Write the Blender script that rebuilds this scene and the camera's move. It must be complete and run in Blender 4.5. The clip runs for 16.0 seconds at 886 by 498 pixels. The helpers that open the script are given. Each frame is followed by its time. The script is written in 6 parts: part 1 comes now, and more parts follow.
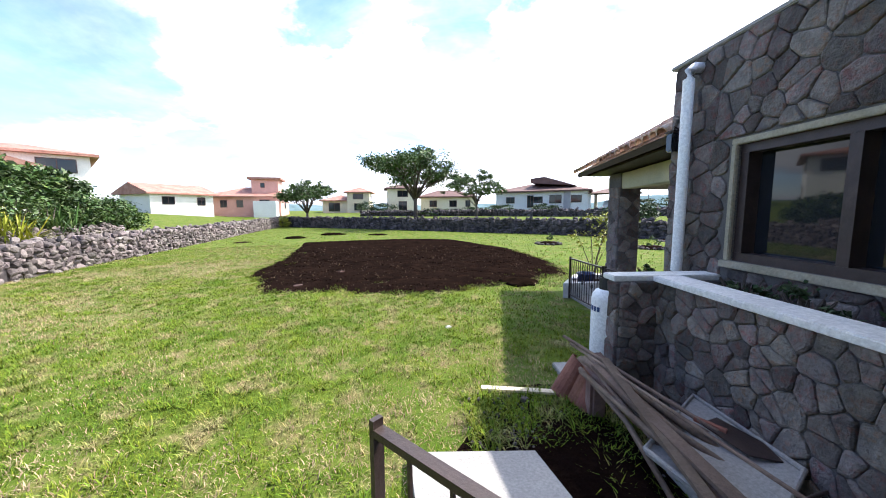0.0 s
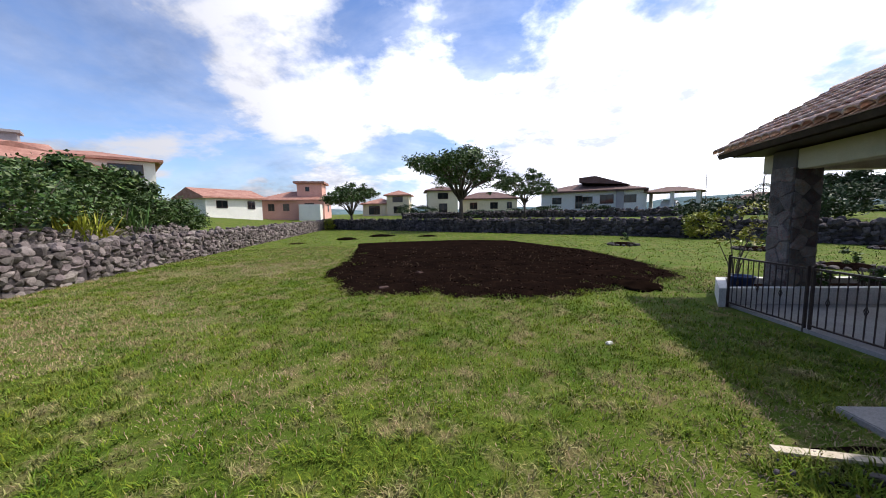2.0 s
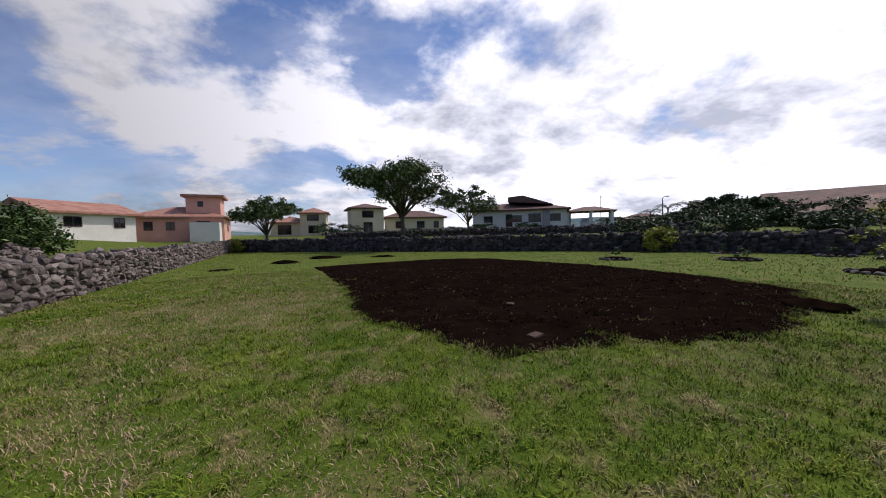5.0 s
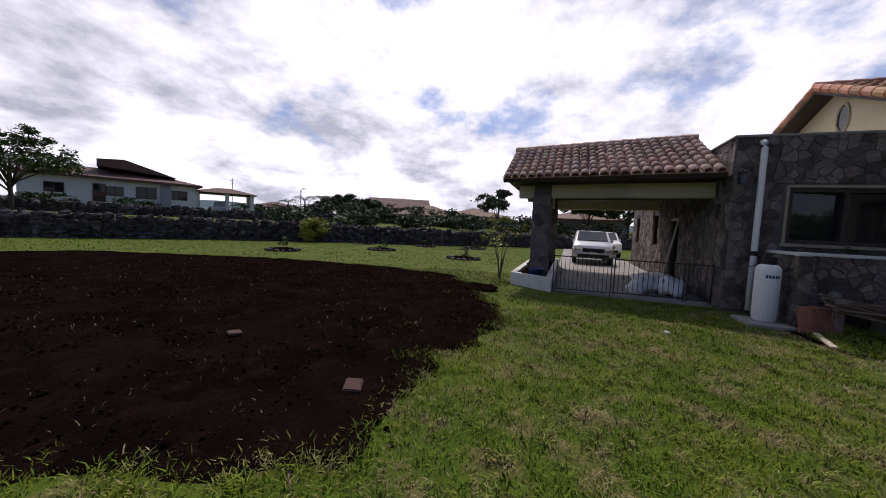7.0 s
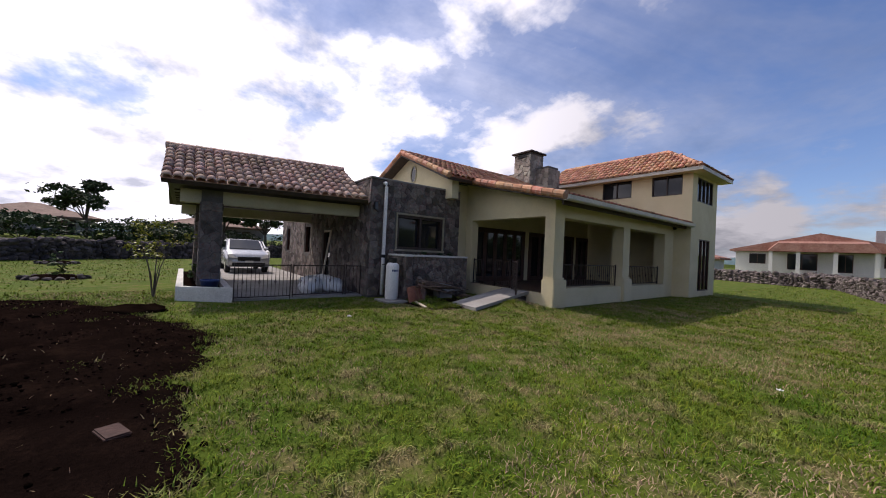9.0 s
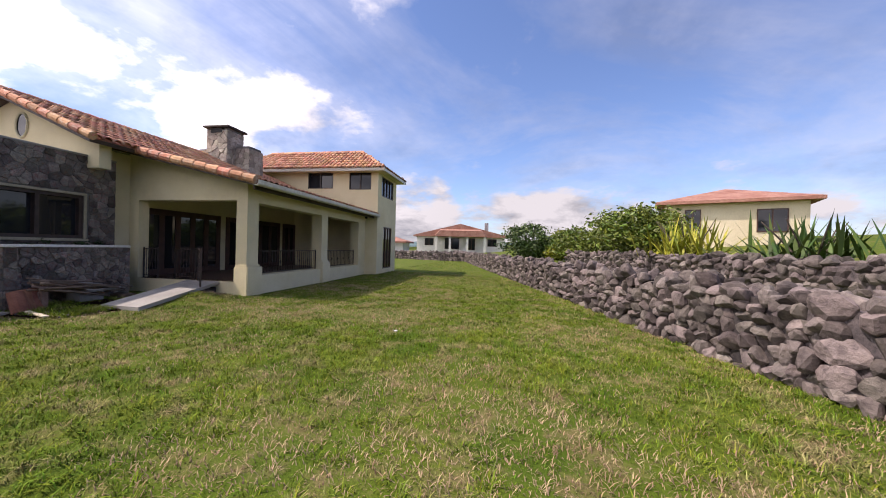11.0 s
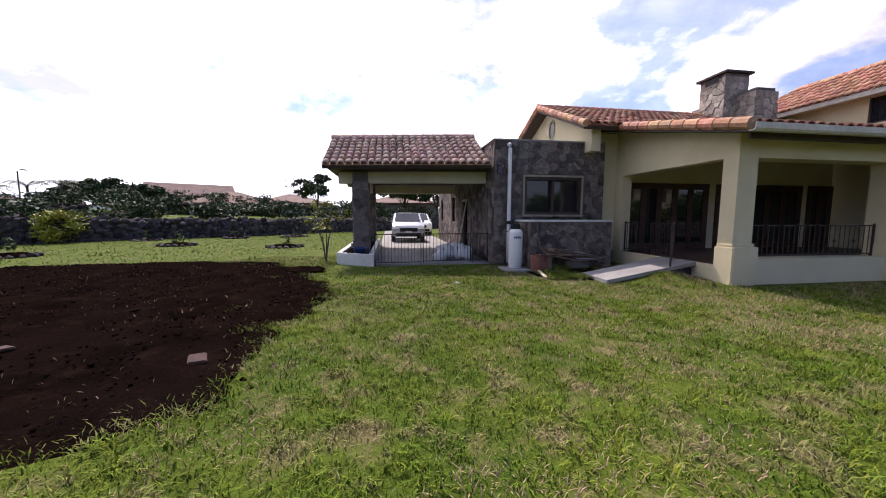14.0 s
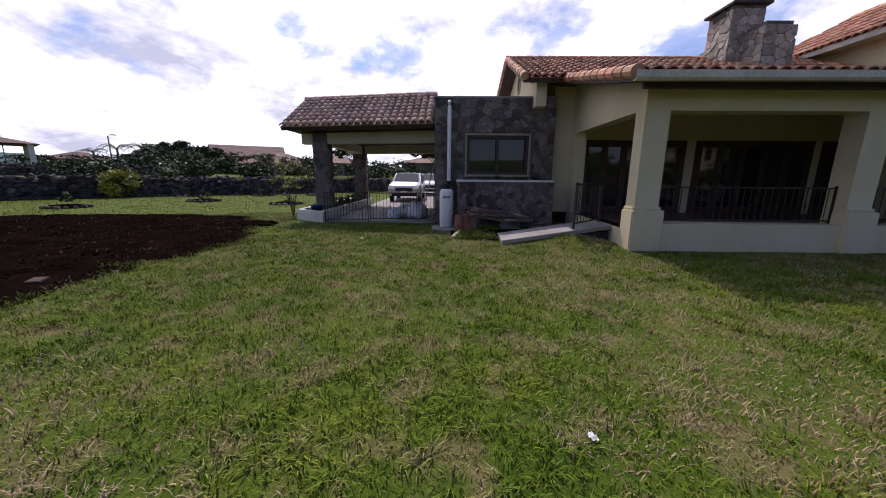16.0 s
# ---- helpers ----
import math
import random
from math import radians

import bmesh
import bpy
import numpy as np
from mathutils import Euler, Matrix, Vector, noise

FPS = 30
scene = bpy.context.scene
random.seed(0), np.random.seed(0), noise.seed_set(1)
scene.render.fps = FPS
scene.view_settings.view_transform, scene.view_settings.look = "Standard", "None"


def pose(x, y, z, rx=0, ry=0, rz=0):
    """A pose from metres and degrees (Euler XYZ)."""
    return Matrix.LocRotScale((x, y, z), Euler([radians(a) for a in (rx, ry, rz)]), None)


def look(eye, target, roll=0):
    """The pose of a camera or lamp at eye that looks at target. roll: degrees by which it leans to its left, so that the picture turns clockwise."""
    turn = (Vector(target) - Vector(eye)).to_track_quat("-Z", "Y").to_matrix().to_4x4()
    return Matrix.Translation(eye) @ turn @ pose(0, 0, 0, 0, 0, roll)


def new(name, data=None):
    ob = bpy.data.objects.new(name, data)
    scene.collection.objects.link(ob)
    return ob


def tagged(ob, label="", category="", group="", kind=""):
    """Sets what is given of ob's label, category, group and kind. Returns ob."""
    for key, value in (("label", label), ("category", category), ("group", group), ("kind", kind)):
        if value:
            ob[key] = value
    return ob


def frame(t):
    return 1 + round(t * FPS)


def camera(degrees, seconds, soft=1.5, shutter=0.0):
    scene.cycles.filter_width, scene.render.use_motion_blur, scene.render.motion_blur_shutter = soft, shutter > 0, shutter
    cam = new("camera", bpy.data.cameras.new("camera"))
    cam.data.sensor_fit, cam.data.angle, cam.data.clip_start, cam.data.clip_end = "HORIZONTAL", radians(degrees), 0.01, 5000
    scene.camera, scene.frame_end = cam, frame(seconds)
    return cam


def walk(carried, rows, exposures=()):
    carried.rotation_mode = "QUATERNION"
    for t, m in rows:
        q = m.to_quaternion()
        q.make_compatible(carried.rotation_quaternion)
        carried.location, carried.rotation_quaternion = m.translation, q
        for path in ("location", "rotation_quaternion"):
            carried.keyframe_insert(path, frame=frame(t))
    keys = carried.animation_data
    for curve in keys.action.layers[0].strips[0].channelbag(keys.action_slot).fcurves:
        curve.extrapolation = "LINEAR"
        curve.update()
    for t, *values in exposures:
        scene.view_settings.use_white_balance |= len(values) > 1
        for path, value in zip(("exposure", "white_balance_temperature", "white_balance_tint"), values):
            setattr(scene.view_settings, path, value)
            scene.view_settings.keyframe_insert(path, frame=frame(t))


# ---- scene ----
cam = camera(104.0, 16.0, soft=1.0)
PATH = [
    (0.0, pose(-3.090, -4.380, 2.110, 83.69, 0.42, -2.25)),
    (0.5, pose(-3.290, -4.060, 2.105, 84.54, 0.32, -1.97)),
    (1.0, pose(-3.706, -3.859, 2.037, 85.47, 0.50, 1.97)),
    (1.5, pose(-4.152, -3.549, 1.959, 84.96, 0.78, 3.53)),
    (2.0, pose(-4.826, -3.115, 1.836, 84.37, 0.84, 2.92)),
    (2.5, pose(-5.602, -2.781, 1.654, 86.83, 0.48, 2.46)),
    (3.0, pose(-6.435, -2.312, 1.584, 86.74, 0.33, 2.23)),
    (3.2, pose(-6.791, -2.077, 1.563, 86.68, 0.21, 2.33)),
    (4.25, pose(-8.250, -0.500, 1.570, 87.05, 0.55, -4.80)),
    (5.3, pose(-9.195, 1.008, 1.597, 87.46, 0.85, -18.30)),
    (5.5, pose(-9.120, 1.336, 1.599, 86.74, 0.16, -22.98)),
    (6.0, pose(-8.958, 2.204, 1.601, 85.04, -0.78, -38.32)),
    (6.5, pose(-9.004, 2.917, 1.606, 85.31, -2.04, -54.54)),
    (7.0, pose(-9.347, 3.310, 1.599, 86.23, -2.68, -70.00)),
    (7.5, pose(-9.438, 3.755, 1.588, 87.42, -3.06, -85.10)),
    (8.0, pose(-9.640, 4.178, 1.586, 89.44, -2.92, -101.07)),
    (8.5, pose(-9.789, 4.493, 1.562, 91.13, -2.68, -115.13)),
    (9.0, pose(-10.197, 4.714, 1.560, 90.45, -2.73, -126.85)),
    (9.5, pose(-10.668, 4.871, 1.574, 90.47, -2.24, -139.41)),
    (10.0, pose(-10.800, 4.848, 1.578, 90.90, -1.92, -152.07)),
    (10.2, pose(-10.860, 4.857, 1.576, 91.04, -1.82, -156.27)),
    (11.25, pose(-11.180, 4.760, 1.566, 89.60, -1.40, -172.00)),
    (12.3, pose(-11.093, 4.409, 1.551, 88.01, -1.04, -161.41)),
    (12.5, pose(-10.884, 4.230, 1.553, 87.81, -1.07, -154.81)),
    (13.0, pose(-10.409, 3.896, 1.549, 87.86, -0.83, -134.31)),
    (13.5, pose(-10.118, 3.614, 1.532, 87.60, -0.19, -113.46)),
    (14.0, pose(-10.352, 3.171, 1.524, 84.55, -0.16, -98.69)),
    (14.5, pose(-10.750, 2.547, 1.535, 81.52, -0.87, -90.77)),
    (15.0, pose(-11.053, 1.736, 1.539, 78.87, -1.25, -86.99)),
    (15.5, pose(-11.091, 0.711, 1.530, 78.34, -1.01, -88.02)),
    (16.0, pose(-11.057, -0.456, 1.509, 78.16, -0.43, -88.87)),
]
walk(cam, PATH, exposures=[(0.0, 1.55, 6100, 13), (0.5, 1.40, 6100, 13), (1.5, 0.65, 6200, 14), (2.4, 0.18, 6250, 15), (3.2, -0.18, 6300, 16), (5.3, -0.35, 6350, 18), (7.0, -0.52, 6400, 21),
                           (8.0, -0.58, 6400, 21), (9.0, -0.18, 6500, 21), (10.2, 0.20, 6650, 22), (12.3, 0.78, 6900, 24), (13.5, 0.62, 6550, 25), (14.5, 0.15, 6250, 26), (16.0, -0.18, 6200, 26)])

# ---- light: a high sun between broken clouds ----
SUN = Vector((2.25, 0.75, 3.28)).normalized()
sun_el, sun_az = math.asin(SUN.z), math.atan2(SUN.x, SUN.y)
world = bpy.data.worlds.new("world")
scene.world = world
world.use_nodes = True
wt = world.node_tree
wt.nodes.clear()


def wn(kind, **kw):
    n = wt.nodes.new(kind)
    for k, v in kw.items():
        n.inputs[k].default_value = v
    return n


def wmath(op, a, b=None, c=None):
    n = wt.nodes.new("ShaderNodeMath")
    n.operation = op
    for i, v in enumerate((a, b, c)):
        if v is None:
            continue
        if isinstance(v, (int, float)):
            n.inputs[i].default_value = v
        else:
            wt.links.new(v, n.inputs[i])
    return n.outputs[0]


sky = wt.nodes.new("ShaderNodeTexSky")
sky.sky_type, sky.sun_disc, sky.sun_elevation, sky.sun_rotation = "NISHITA", False, sun_el, sun_az
sky.air_density, sky.dust_density, sky.ozone_density = 1.0, 0.6, 1.6
tc = wt.nodes.new("ShaderNodeTexCoord")
sep = wt.nodes.new("ShaderNodeSeparateXYZ")
wt.links.new(tc.outputs["Generated"], sep.inputs[0])
zc = wmath("ADD", wmath("MAXIMUM", sep.outputs[2], 0.0), 0.30)
comb = wt.nodes.new("ShaderNodeCombineXYZ")
wt.links.new(wmath("DIVIDE", sep.outputs[0], zc), comb.inputs[0])
wt.links.new(wmath("DIVIDE", sep.outputs[1], zc), comb.inputs[1])
comb.inputs[2].default_value = 3.7
big = wn("ShaderNodeTexNoise", Scale=1.05, Detail=10.0, Roughness=0.56, Distortion=0.12)
wt.links.new(comb.outputs[0], big.inputs["Vector"])
fine = wn("ShaderNodeTexNoise", Scale=2.2, Detail=6.0, Roughness=0.6, Distortion=0.1)
wt.links.new(comb.outputs[0], fine.inputs["Vector"])
toward = wt.nodes.new("ShaderNodeVectorMath")
toward.operation = "DOT_PRODUCT"
wt.links.new(tc.outputs["Generated"], toward.inputs[0])
toward.inputs[1].default_value = Vector((0.86, 0.42, 0.3)).normalized()
puffs = wmath("ADD", wmath("MULTIPLY", big.outputs[0], 0.72), wmath("MULTIPLY", fine.outputs[0], 0.28))
cover = wmath("ADD", puffs, wmath("MULTIPLY", toward.outputs["Value"], 0.125))
low = wmath("MAXIMUM", wmath("ADD", wmath("MULTIPLY", sep.outputs[2], -1.0), 0.36), 0.0)
cover = wmath("ADD", cover, wmath("MULTIPLY", low, 0.36))
veil = wn("ShaderNodeTexNoise", Scale=0.7, Detail=7.0, Roughness=0.62, Distortion=0.6)
wt.links.new(comb.outputs[0], veil.inputs["Vector"])
cover = wmath("ADD", cover, 0.008)
cloud = wt.nodes.new("ShaderNodeMapRange")
cloud.interpolation_type = "SMOOTHSTEP"
wt.links.new(cover, cloud.inputs["Value"])
cloud.inputs["From Min"].default_value, cloud.inputs["From Max"].default_value = 0.52, 0.615
ramp = wt.nodes.new("ShaderNodeValToRGB")
wt.links.new(fine.outputs[0], ramp.inputs[0])
ramp.color_ramp.elements[0].position, ramp.color_ramp.elements[0].color = 0.36, (5.6, 6.0, 6.9, 1)
ramp.color_ramp.elements[1].position, ramp.color_ramp.elements[1].color = 0.56, (13.5, 13.7, 14.2, 1)
mix = wt.nodes.new("ShaderNodeMix")
mix.data_type = "RGBA"
haze = wmath("MULTIPLY", wmath("MAXIMUM", wmath("SUBTRACT", veil.outputs[0], 0.40), 0.0), 2.2)
wt.links.new(wmath("MINIMUM", wmath("MAXIMUM", cloud.outputs[0], haze), 1.0), mix.inputs[0])
gain = wt.nodes.new("ShaderNodeVectorMath")
gain.operation = "MULTIPLY"
wt.links.new(sky.outputs[0], gain.inputs[0])
gain.inputs[1].default_value = (1.25, 1.42, 1.72)
wt.links.new(gain.outputs[0], mix.inputs[6])
glow = wt.nodes.new("ShaderNodeMapRange")
glow.interpolation_type = "SMOOTHSTEP"
wt.links.new(toward.outputs["Value"], glow.inputs["Value"])
for k, v in (("From Min", -0.3), ("From Max", 0.95), ("To Min", 0.50), ("To Max", 1.45)):
    glow.inputs[k].default_value = v
lit = wt.nodes.new("ShaderNodeVectorMath")
lit.operation = "SCALE"
wt.links.new(ramp.outputs[0], lit.inputs[0])
wt.links.new(glow.outputs[0], lit.inputs["Scale"])
wt.links.new(lit.outputs[0], mix.inputs[7])
bg = wn("ShaderNodeBackground", Strength=0.084)
wt.links.new(mix.outputs[2], bg.inputs[0])
wout = wt.nodes.new("ShaderNodeOutputWorld")
wt.links.new(bg.outputs[0], wout.inputs[0])

sun = new("sun", bpy.data.lights.new("sun", "SUN"))
sun.data.energy, sun.data.angle, sun.data.color = 3.9, radians(0.6), (1.0, 0.93, 0.81)
sun.matrix_world = look(SUN * 60, (0, 0, 0))


# ---- materials ----
def mat(name, a, b, scale=4.0, rough=0.8, bump=0.3, fine=40.0, metal=0.0, c=None, dist=0.02, rand=0.0, spec=0.4, stain=None):
    """A surface of two blended colours: broad patches, fine grain, relief; rand: how far single pieces differ."""
    m = bpy.data.materials.new(name)
    m.use_nodes = True
    nt = m.node_tree
    bs = nt.nodes["Principled BSDF"]
    co = nt.nodes.new("ShaderNodeTexCoord")
    geo = nt.nodes.new("ShaderNodeNewGeometry")

    def noise_of(s, d, r=0.55):
        n = nt.nodes.new("ShaderNodeTexNoise")
        n.inputs["Scale"].default_value, n.inputs["Detail"].default_value, n.inputs["Roughness"].default_value = s, d, r
        nt.links.new(geo.outputs["Position"], n.inputs["Vector"])
        return n

    def mixed(fac, x, y, mode="MIX"):
        n = nt.nodes.new("ShaderNodeMix")
        n.data_type, n.blend_type = "RGBA", mode
        for s, v in ((0, fac), (6, x), (7, y)):
            if hasattr(v, "is_output"):
                nt.links.new(v, n.inputs[s])
            elif s == 0:
                n.inputs[0].default_value = v
            else:
                n.inputs[s].default_value = (*v, 1)
        return n.outputs[2]

    def ranged(v, lo, hi):
        n = nt.nodes.new("ShaderNodeMapRange")
        nt.links.new(v, n.inputs[0])
        n.inputs[1].default_value, n.inputs[2].default_value = lo, hi
        return n.outputs[0]

    n1, n2 = noise_of(scale, 5), noise_of(fine, 6, 0.65)
    col = mixed(ranged(n1.outputs[0], 0.35, 0.65), a, b)
    if c:
        col = mixed(ranged(noise_of(scale * 2.7, 8, 0.72).outputs[0], 0.50, 0.64), col, c)
    if stain:
        col = mixed(ranged(noise_of(scale * 0.35, 6, 0.7).outputs[0], 0.52, 0.75), col, stain)
    grain = nt.nodes.new("ShaderNodeMix")
    grain.data_type, grain.blend_type = "RGBA", "MULTIPLY"
    grain.inputs[0].default_value = 0.55
    nt.links.new(col, grain.inputs[6])
    g = nt.nodes.new("ShaderNodeValToRGB")
    g.color_ramp.elements[0].position, g.color_ramp.elements[0].color = 0.28, (0.45, 0.45, 0.45, 1)
    g.color_ramp.elements[1].position, g.color_ramp.elements[1].color = 0.68, (1.15, 1.15, 1.15, 1)
    nt.links.new(n2.outputs[0], g.inputs[0])
    nt.links.new(g.outputs[0], grain.inputs[7])
    last = grain.outputs[2]
    if rand:
        info = nt.nodes.new("ShaderNodeObjectInfo")
        add = nt.nodes.new("ShaderNodeMath")
        add.operation = "ADD"
        nt.links.new(info.outputs["Random"], add.inputs[0])
        nt.links.new(geo.outputs["Random Per Island"], add.inputs[1])
        fr = nt.nodes.new("ShaderNodeMath")
        fr.operation = "FRACT"
        nt.links.new(add.outputs[0], fr.inputs[0])
        hs = nt.nodes.new("ShaderNodeHueSaturation")
        nt.links.new(last, hs.inputs["Color"])
        mr = nt.nodes.new("ShaderNodeMapRange")
        nt.links.new(fr.outputs[0], mr.inputs[0])
        mr.inputs[3].default_value, mr.inputs[4].default_value = 1 - rand, 1 + rand
        nt.links.new(mr.outputs[0], hs.inputs["Value"])
        mul = nt.nodes.new("ShaderNodeMath")
        mul.operation = "MULTIPLY_ADD"
        nt.links.new(fr.outputs[0], mul.inputs[0])
        mul.inputs[1].default_value, mul.inputs[2].default_value = 7.3, 0.0
        f2 = nt.nodes.new("ShaderNodeMath")
        f2.operation = "FRACT"
        nt.links.new(mul.outputs[0], f2.inputs[0])
        mr2 = nt.nodes.new("ShaderNodeMapRange")
        nt.links.new(f2.outputs[0], mr2.inputs[0])
        mr2.inputs[3].default_value, mr2.inputs[4].default_value = 0.5 - rand * 0.06, 0.5 + rand * 0.06
        nt.links.new(mr2.outputs[0], hs.inputs["Hue"])
        last = hs.outputs[0]
    nt.links.new(last, bs.inputs["Base Color"])
    bs.inputs["Roughness"].default_value, bs.inputs["Metallic"].default_value = rough, metal
    bs.inputs["Specular IOR Level"].default_value = spec
    if bump:
        bp = nt.nodes.new("ShaderNodeBump")
        bp.inputs["Strength"].default_value, bp.inputs["Distance"].default_value = bump, dist
        nt.links.new(n2.outputs[0], bp.inputs["Height"])
        nt.links.new(bp.outputs[0], bs.inputs["Normal"])
    return m


def glass(name, col, rough=0.03):
    m = bpy.data.materials.new(name)
    m.use_nodes = True
    bs = m.node_tree.nodes["Principled BSDF"]
    bs.inputs["Base Color"].default_value, bs.inputs["Roughness"].default_value = (*col, 1), rough
    bs.inputs["Specular IOR Level"].default_value = 0.5
    return m


LAWN = mat("lawn", (0.062, 0.104, 0.010), (0.095, 0.135, 0.014), 0.8, 0.95, 0.6, 55.0, c=(0.170, 0.145, 0.058), dist=0.03, spec=0.1)
BLADE = mat("grass_blade", (0.086, 0.148, 0.010), (0.155, 0.200, 0.020), 0.8, 0.85, 0.0, 9.0, c=(0.30, 0.25, 0.12), rand=0.5, spec=0.1)
SOIL = mat("soil", (0.0062, 0.0038, 0.0032), (0.0115, 0.0070, 0.0056), 0.9, 1.0, 0.9, 26.0, c=(0.017, 0.0100, 0.0075), dist=0.05, spec=0.0)
CLOD = mat("clod", (0.0058, 0.0036, 0.0029), (0.0150, 0.0088, 0.0064), 3.0, 1.0, 0.6, 30.0, rand=0.5, spec=0.0)
ROCK = mat("field_stone", (0.105, 0.088, 0.084), (0.205, 0.172, 0.158), 2.2, 0.9, 0.7, 22.0, c=(0.085, 0.07, 0.068), dist=0.03, rand=0.5, spec=0.2)
ROCKD = mat("dark_field_stone", (0.055, 0.048, 0.05), (0.12, 0.10, 0.10), 1.8, 0.9, 0.7, 18.0, c=(0.03, 0.027, 0.03), dist=0.03, rand=0.5, spec=0.2)
RUBBLE = mat("rubble_stone", (0.138, 0.122, 0.113), (0.245, 0.216, 0.195), 5.5, 0.92, 1.0, 34.0, c=(0.22, 0.125, 0.10), dist=0.04, rand=0.5, stain=(0.12, 0.115, 0.112), spec=0.25)
MORTAR = mat("mortar", (0.105, 0.098, 0.092), (0.15, 0.14, 0.132), 3.0, 0.95, 0.6, 60.0)
STUCCO = mat("cream_stucco", (0.66, 0.58, 0.36), (0.72, 0.645, 0.43), 1.2, 0.9, 0.25, 90.0, dist=0.006, stain=(0.56, 0.50, 0.34))
BEAMC = mat("cream_beam", (0.52, 0.48, 0.32), (0.60, 0.56, 0.39), 1.5, 0.9, 0.25, 80.0, dist=0.006, stain=(0.44, 0.41, 0.29))
TILE = mat("clay_tile", (0.42, 0.165, 0.085), (0.56, 0.29, 0.17), 2.4, 0.8, 0.4, 35.0, c=(0.55, 0.40, 0.30), dist=0.01, rand=0.32, stain=(0.30, 0.16, 0.11))
TILEP = mat("pale_clay_tile", (0.45, 0.25, 0.17), (0.58, 0.39, 0.30), 2.4, 0.8, 0.4, 35.0, c=(0.62, 0.50, 0.43), dist=0.01, rand=0.30, stain=(0.27, 0.17, 0.13))
FARTILE = mat("far_tile", (0.28, 0.125, 0.09), (0.39, 0.21, 0.16), 1.2, 0.85, 0.5, 5.0, dist=0.06)
TANROOF = mat("tan_tile", (0.17, 0.105, 0.08), (0.25, 0.165, 0.125), 1.0, 0.85, 0.5, 5.0, dist=0.06)
PAVER = mat("dark_brick", (0.045, 0.022, 0.017), (0.075, 0.038, 0.029), 5.0, 0.9, 0.4, 30.0)
BROWNROOF = mat("brown_tile", (0.10, 0.055, 0.048), (0.16, 0.09, 0.075), 1.0, 0.85, 0.5, 5.0, dist=0.06)
FASCIA = mat("dark_fascia", (0.035, 0.022, 0.018), (0.06, 0.04, 0.03), 5.0, 0.6, 0.2, 30.0)
GUTTER = mat("gutter_metal", (0.50, 0.47, 0.40), (0.60, 0.57, 0.50), 2.0, 0.45, 0.1, 20.0)
IRON = mat("painted_iron", (0.030, 0.019, 0.017), (0.050, 0.032, 0.028), 6.0, 0.45, 0.15, 60.0)
WHITE = mat("white_paint", (0.76, 0.76, 0.74), (0.82, 0.82, 0.80), 1.5, 0.6, 0.1, 40.0)
WHITED = mat("dirty_white", (0.66, 0.65, 0.61), (0.75, 0.74, 0.70), 1.1, 0.85, 0.3, 30.0, stain=(0.42, 0.40, 0.35))
CONC = mat("concrete", (0.27, 0.255, 0.24), (0.36, 0.345, 0.325), 1.2, 0.9, 0.4, 45.0, stain=(0.22, 0.20, 0.18))
WOOD = mat("weathered_wood", (0.13, 0.085, 0.065), (0.22, 0.155, 0.12), 4.0, 0.85, 0.5, 45.0, rand=0.3)
PALEWOOD = mat("pale_wood", (0.55, 0.47, 0.35), (0.66, 0.58, 0.45), 5.0, 0.8, 0.3, 50.0)
DARKWOOD = mat("dark_wood", (0.042, 0.017, 0.012), (0.075, 0.032, 0.021), 4.0, 0.5, 0.3, 40.0)
CLAY = mat("terracotta", (0.17, 0.062, 0.040), (0.26, 0.11, 0.07), 4.0, 0.85, 0.4, 40.0, rand=0.2)
STRAW = mat("straw_blade", (0.27, 0.185, 0.105), (0.40, 0.30, 0.19), 1.5, 0.8, 0.0, 9.0, rand=0.45, spec=0.2)
SURR = mat("window_stone", (0.30, 0.27, 0.19), (0.38, 0.34, 0.25), 3.0, 0.9, 0.4, 40.0)
PTILE = mat("porch_tile", (0.075, 0.045, 0.032), (0.11, 0.068, 0.05), 2.5, 0.5, 0.2, 30.0)
GLASSD = glass("dark_glass", (0.012, 0.014, 0.018))
LEAF = mat("leaf", (0.035, 0.07, 0.014), (0.07, 0.12, 0.024), 0.9, 0.55, 0.0, 6.0, rand=0.45, spec=0.35)
LEAFD = mat("dark_leaf", (0.022, 0.045, 0.014), (0.045, 0.075, 0.02), 0.6, 0.6, 0.0, 5.0, rand=0.45, spec=0.3)
LEAFB = mat("bright_leaf", (0.085, 0.135, 0.016), (0.15, 0.19, 0.026), 0.9, 0.5, 0.0, 6.0, rand=0.5, spec=0.35)
LEAFY = mat("yellow_leaf", (0.20, 0.24, 0.02), (0.34, 0.33, 0.03), 1.2, 0.5, 0.0, 6.0, rand=0.3, spec=0.35)
BARK = mat("bark", (0.07, 0.055, 0.045), (0.13, 0.105, 0.085), 3.0, 0.95, 0.7, 25.0, dist=0.03)
HEDGE = mat("hedge_dark", (0.018, 0.028, 0.016), (0.035, 0.05, 0.022), 0.8, 0.8, 0.0, 4.0, rand=0.4, spec=0.2)
PINK = mat("pink_stucco", (0.62, 0.33, 0.27), (0.68, 0.38, 0.31), 0.8, 0.9, 0.2, 20.0)
PALE = mat("pale_wall", (0.66, 0.65, 0.60), (0.74, 0.73, 0.68), 0.6, 0.9, 0.2, 20.0)
CREAM = mat("far_cream", (0.62, 0.54, 0.38), (0.68, 0.61, 0.45), 0.6, 0.9, 0.2, 20.0)
GREYW = mat("grey_wall", (0.30, 0.29, 0.30), (0.38, 0.37, 0.37), 0.8, 0.9, 0.2, 20.0)
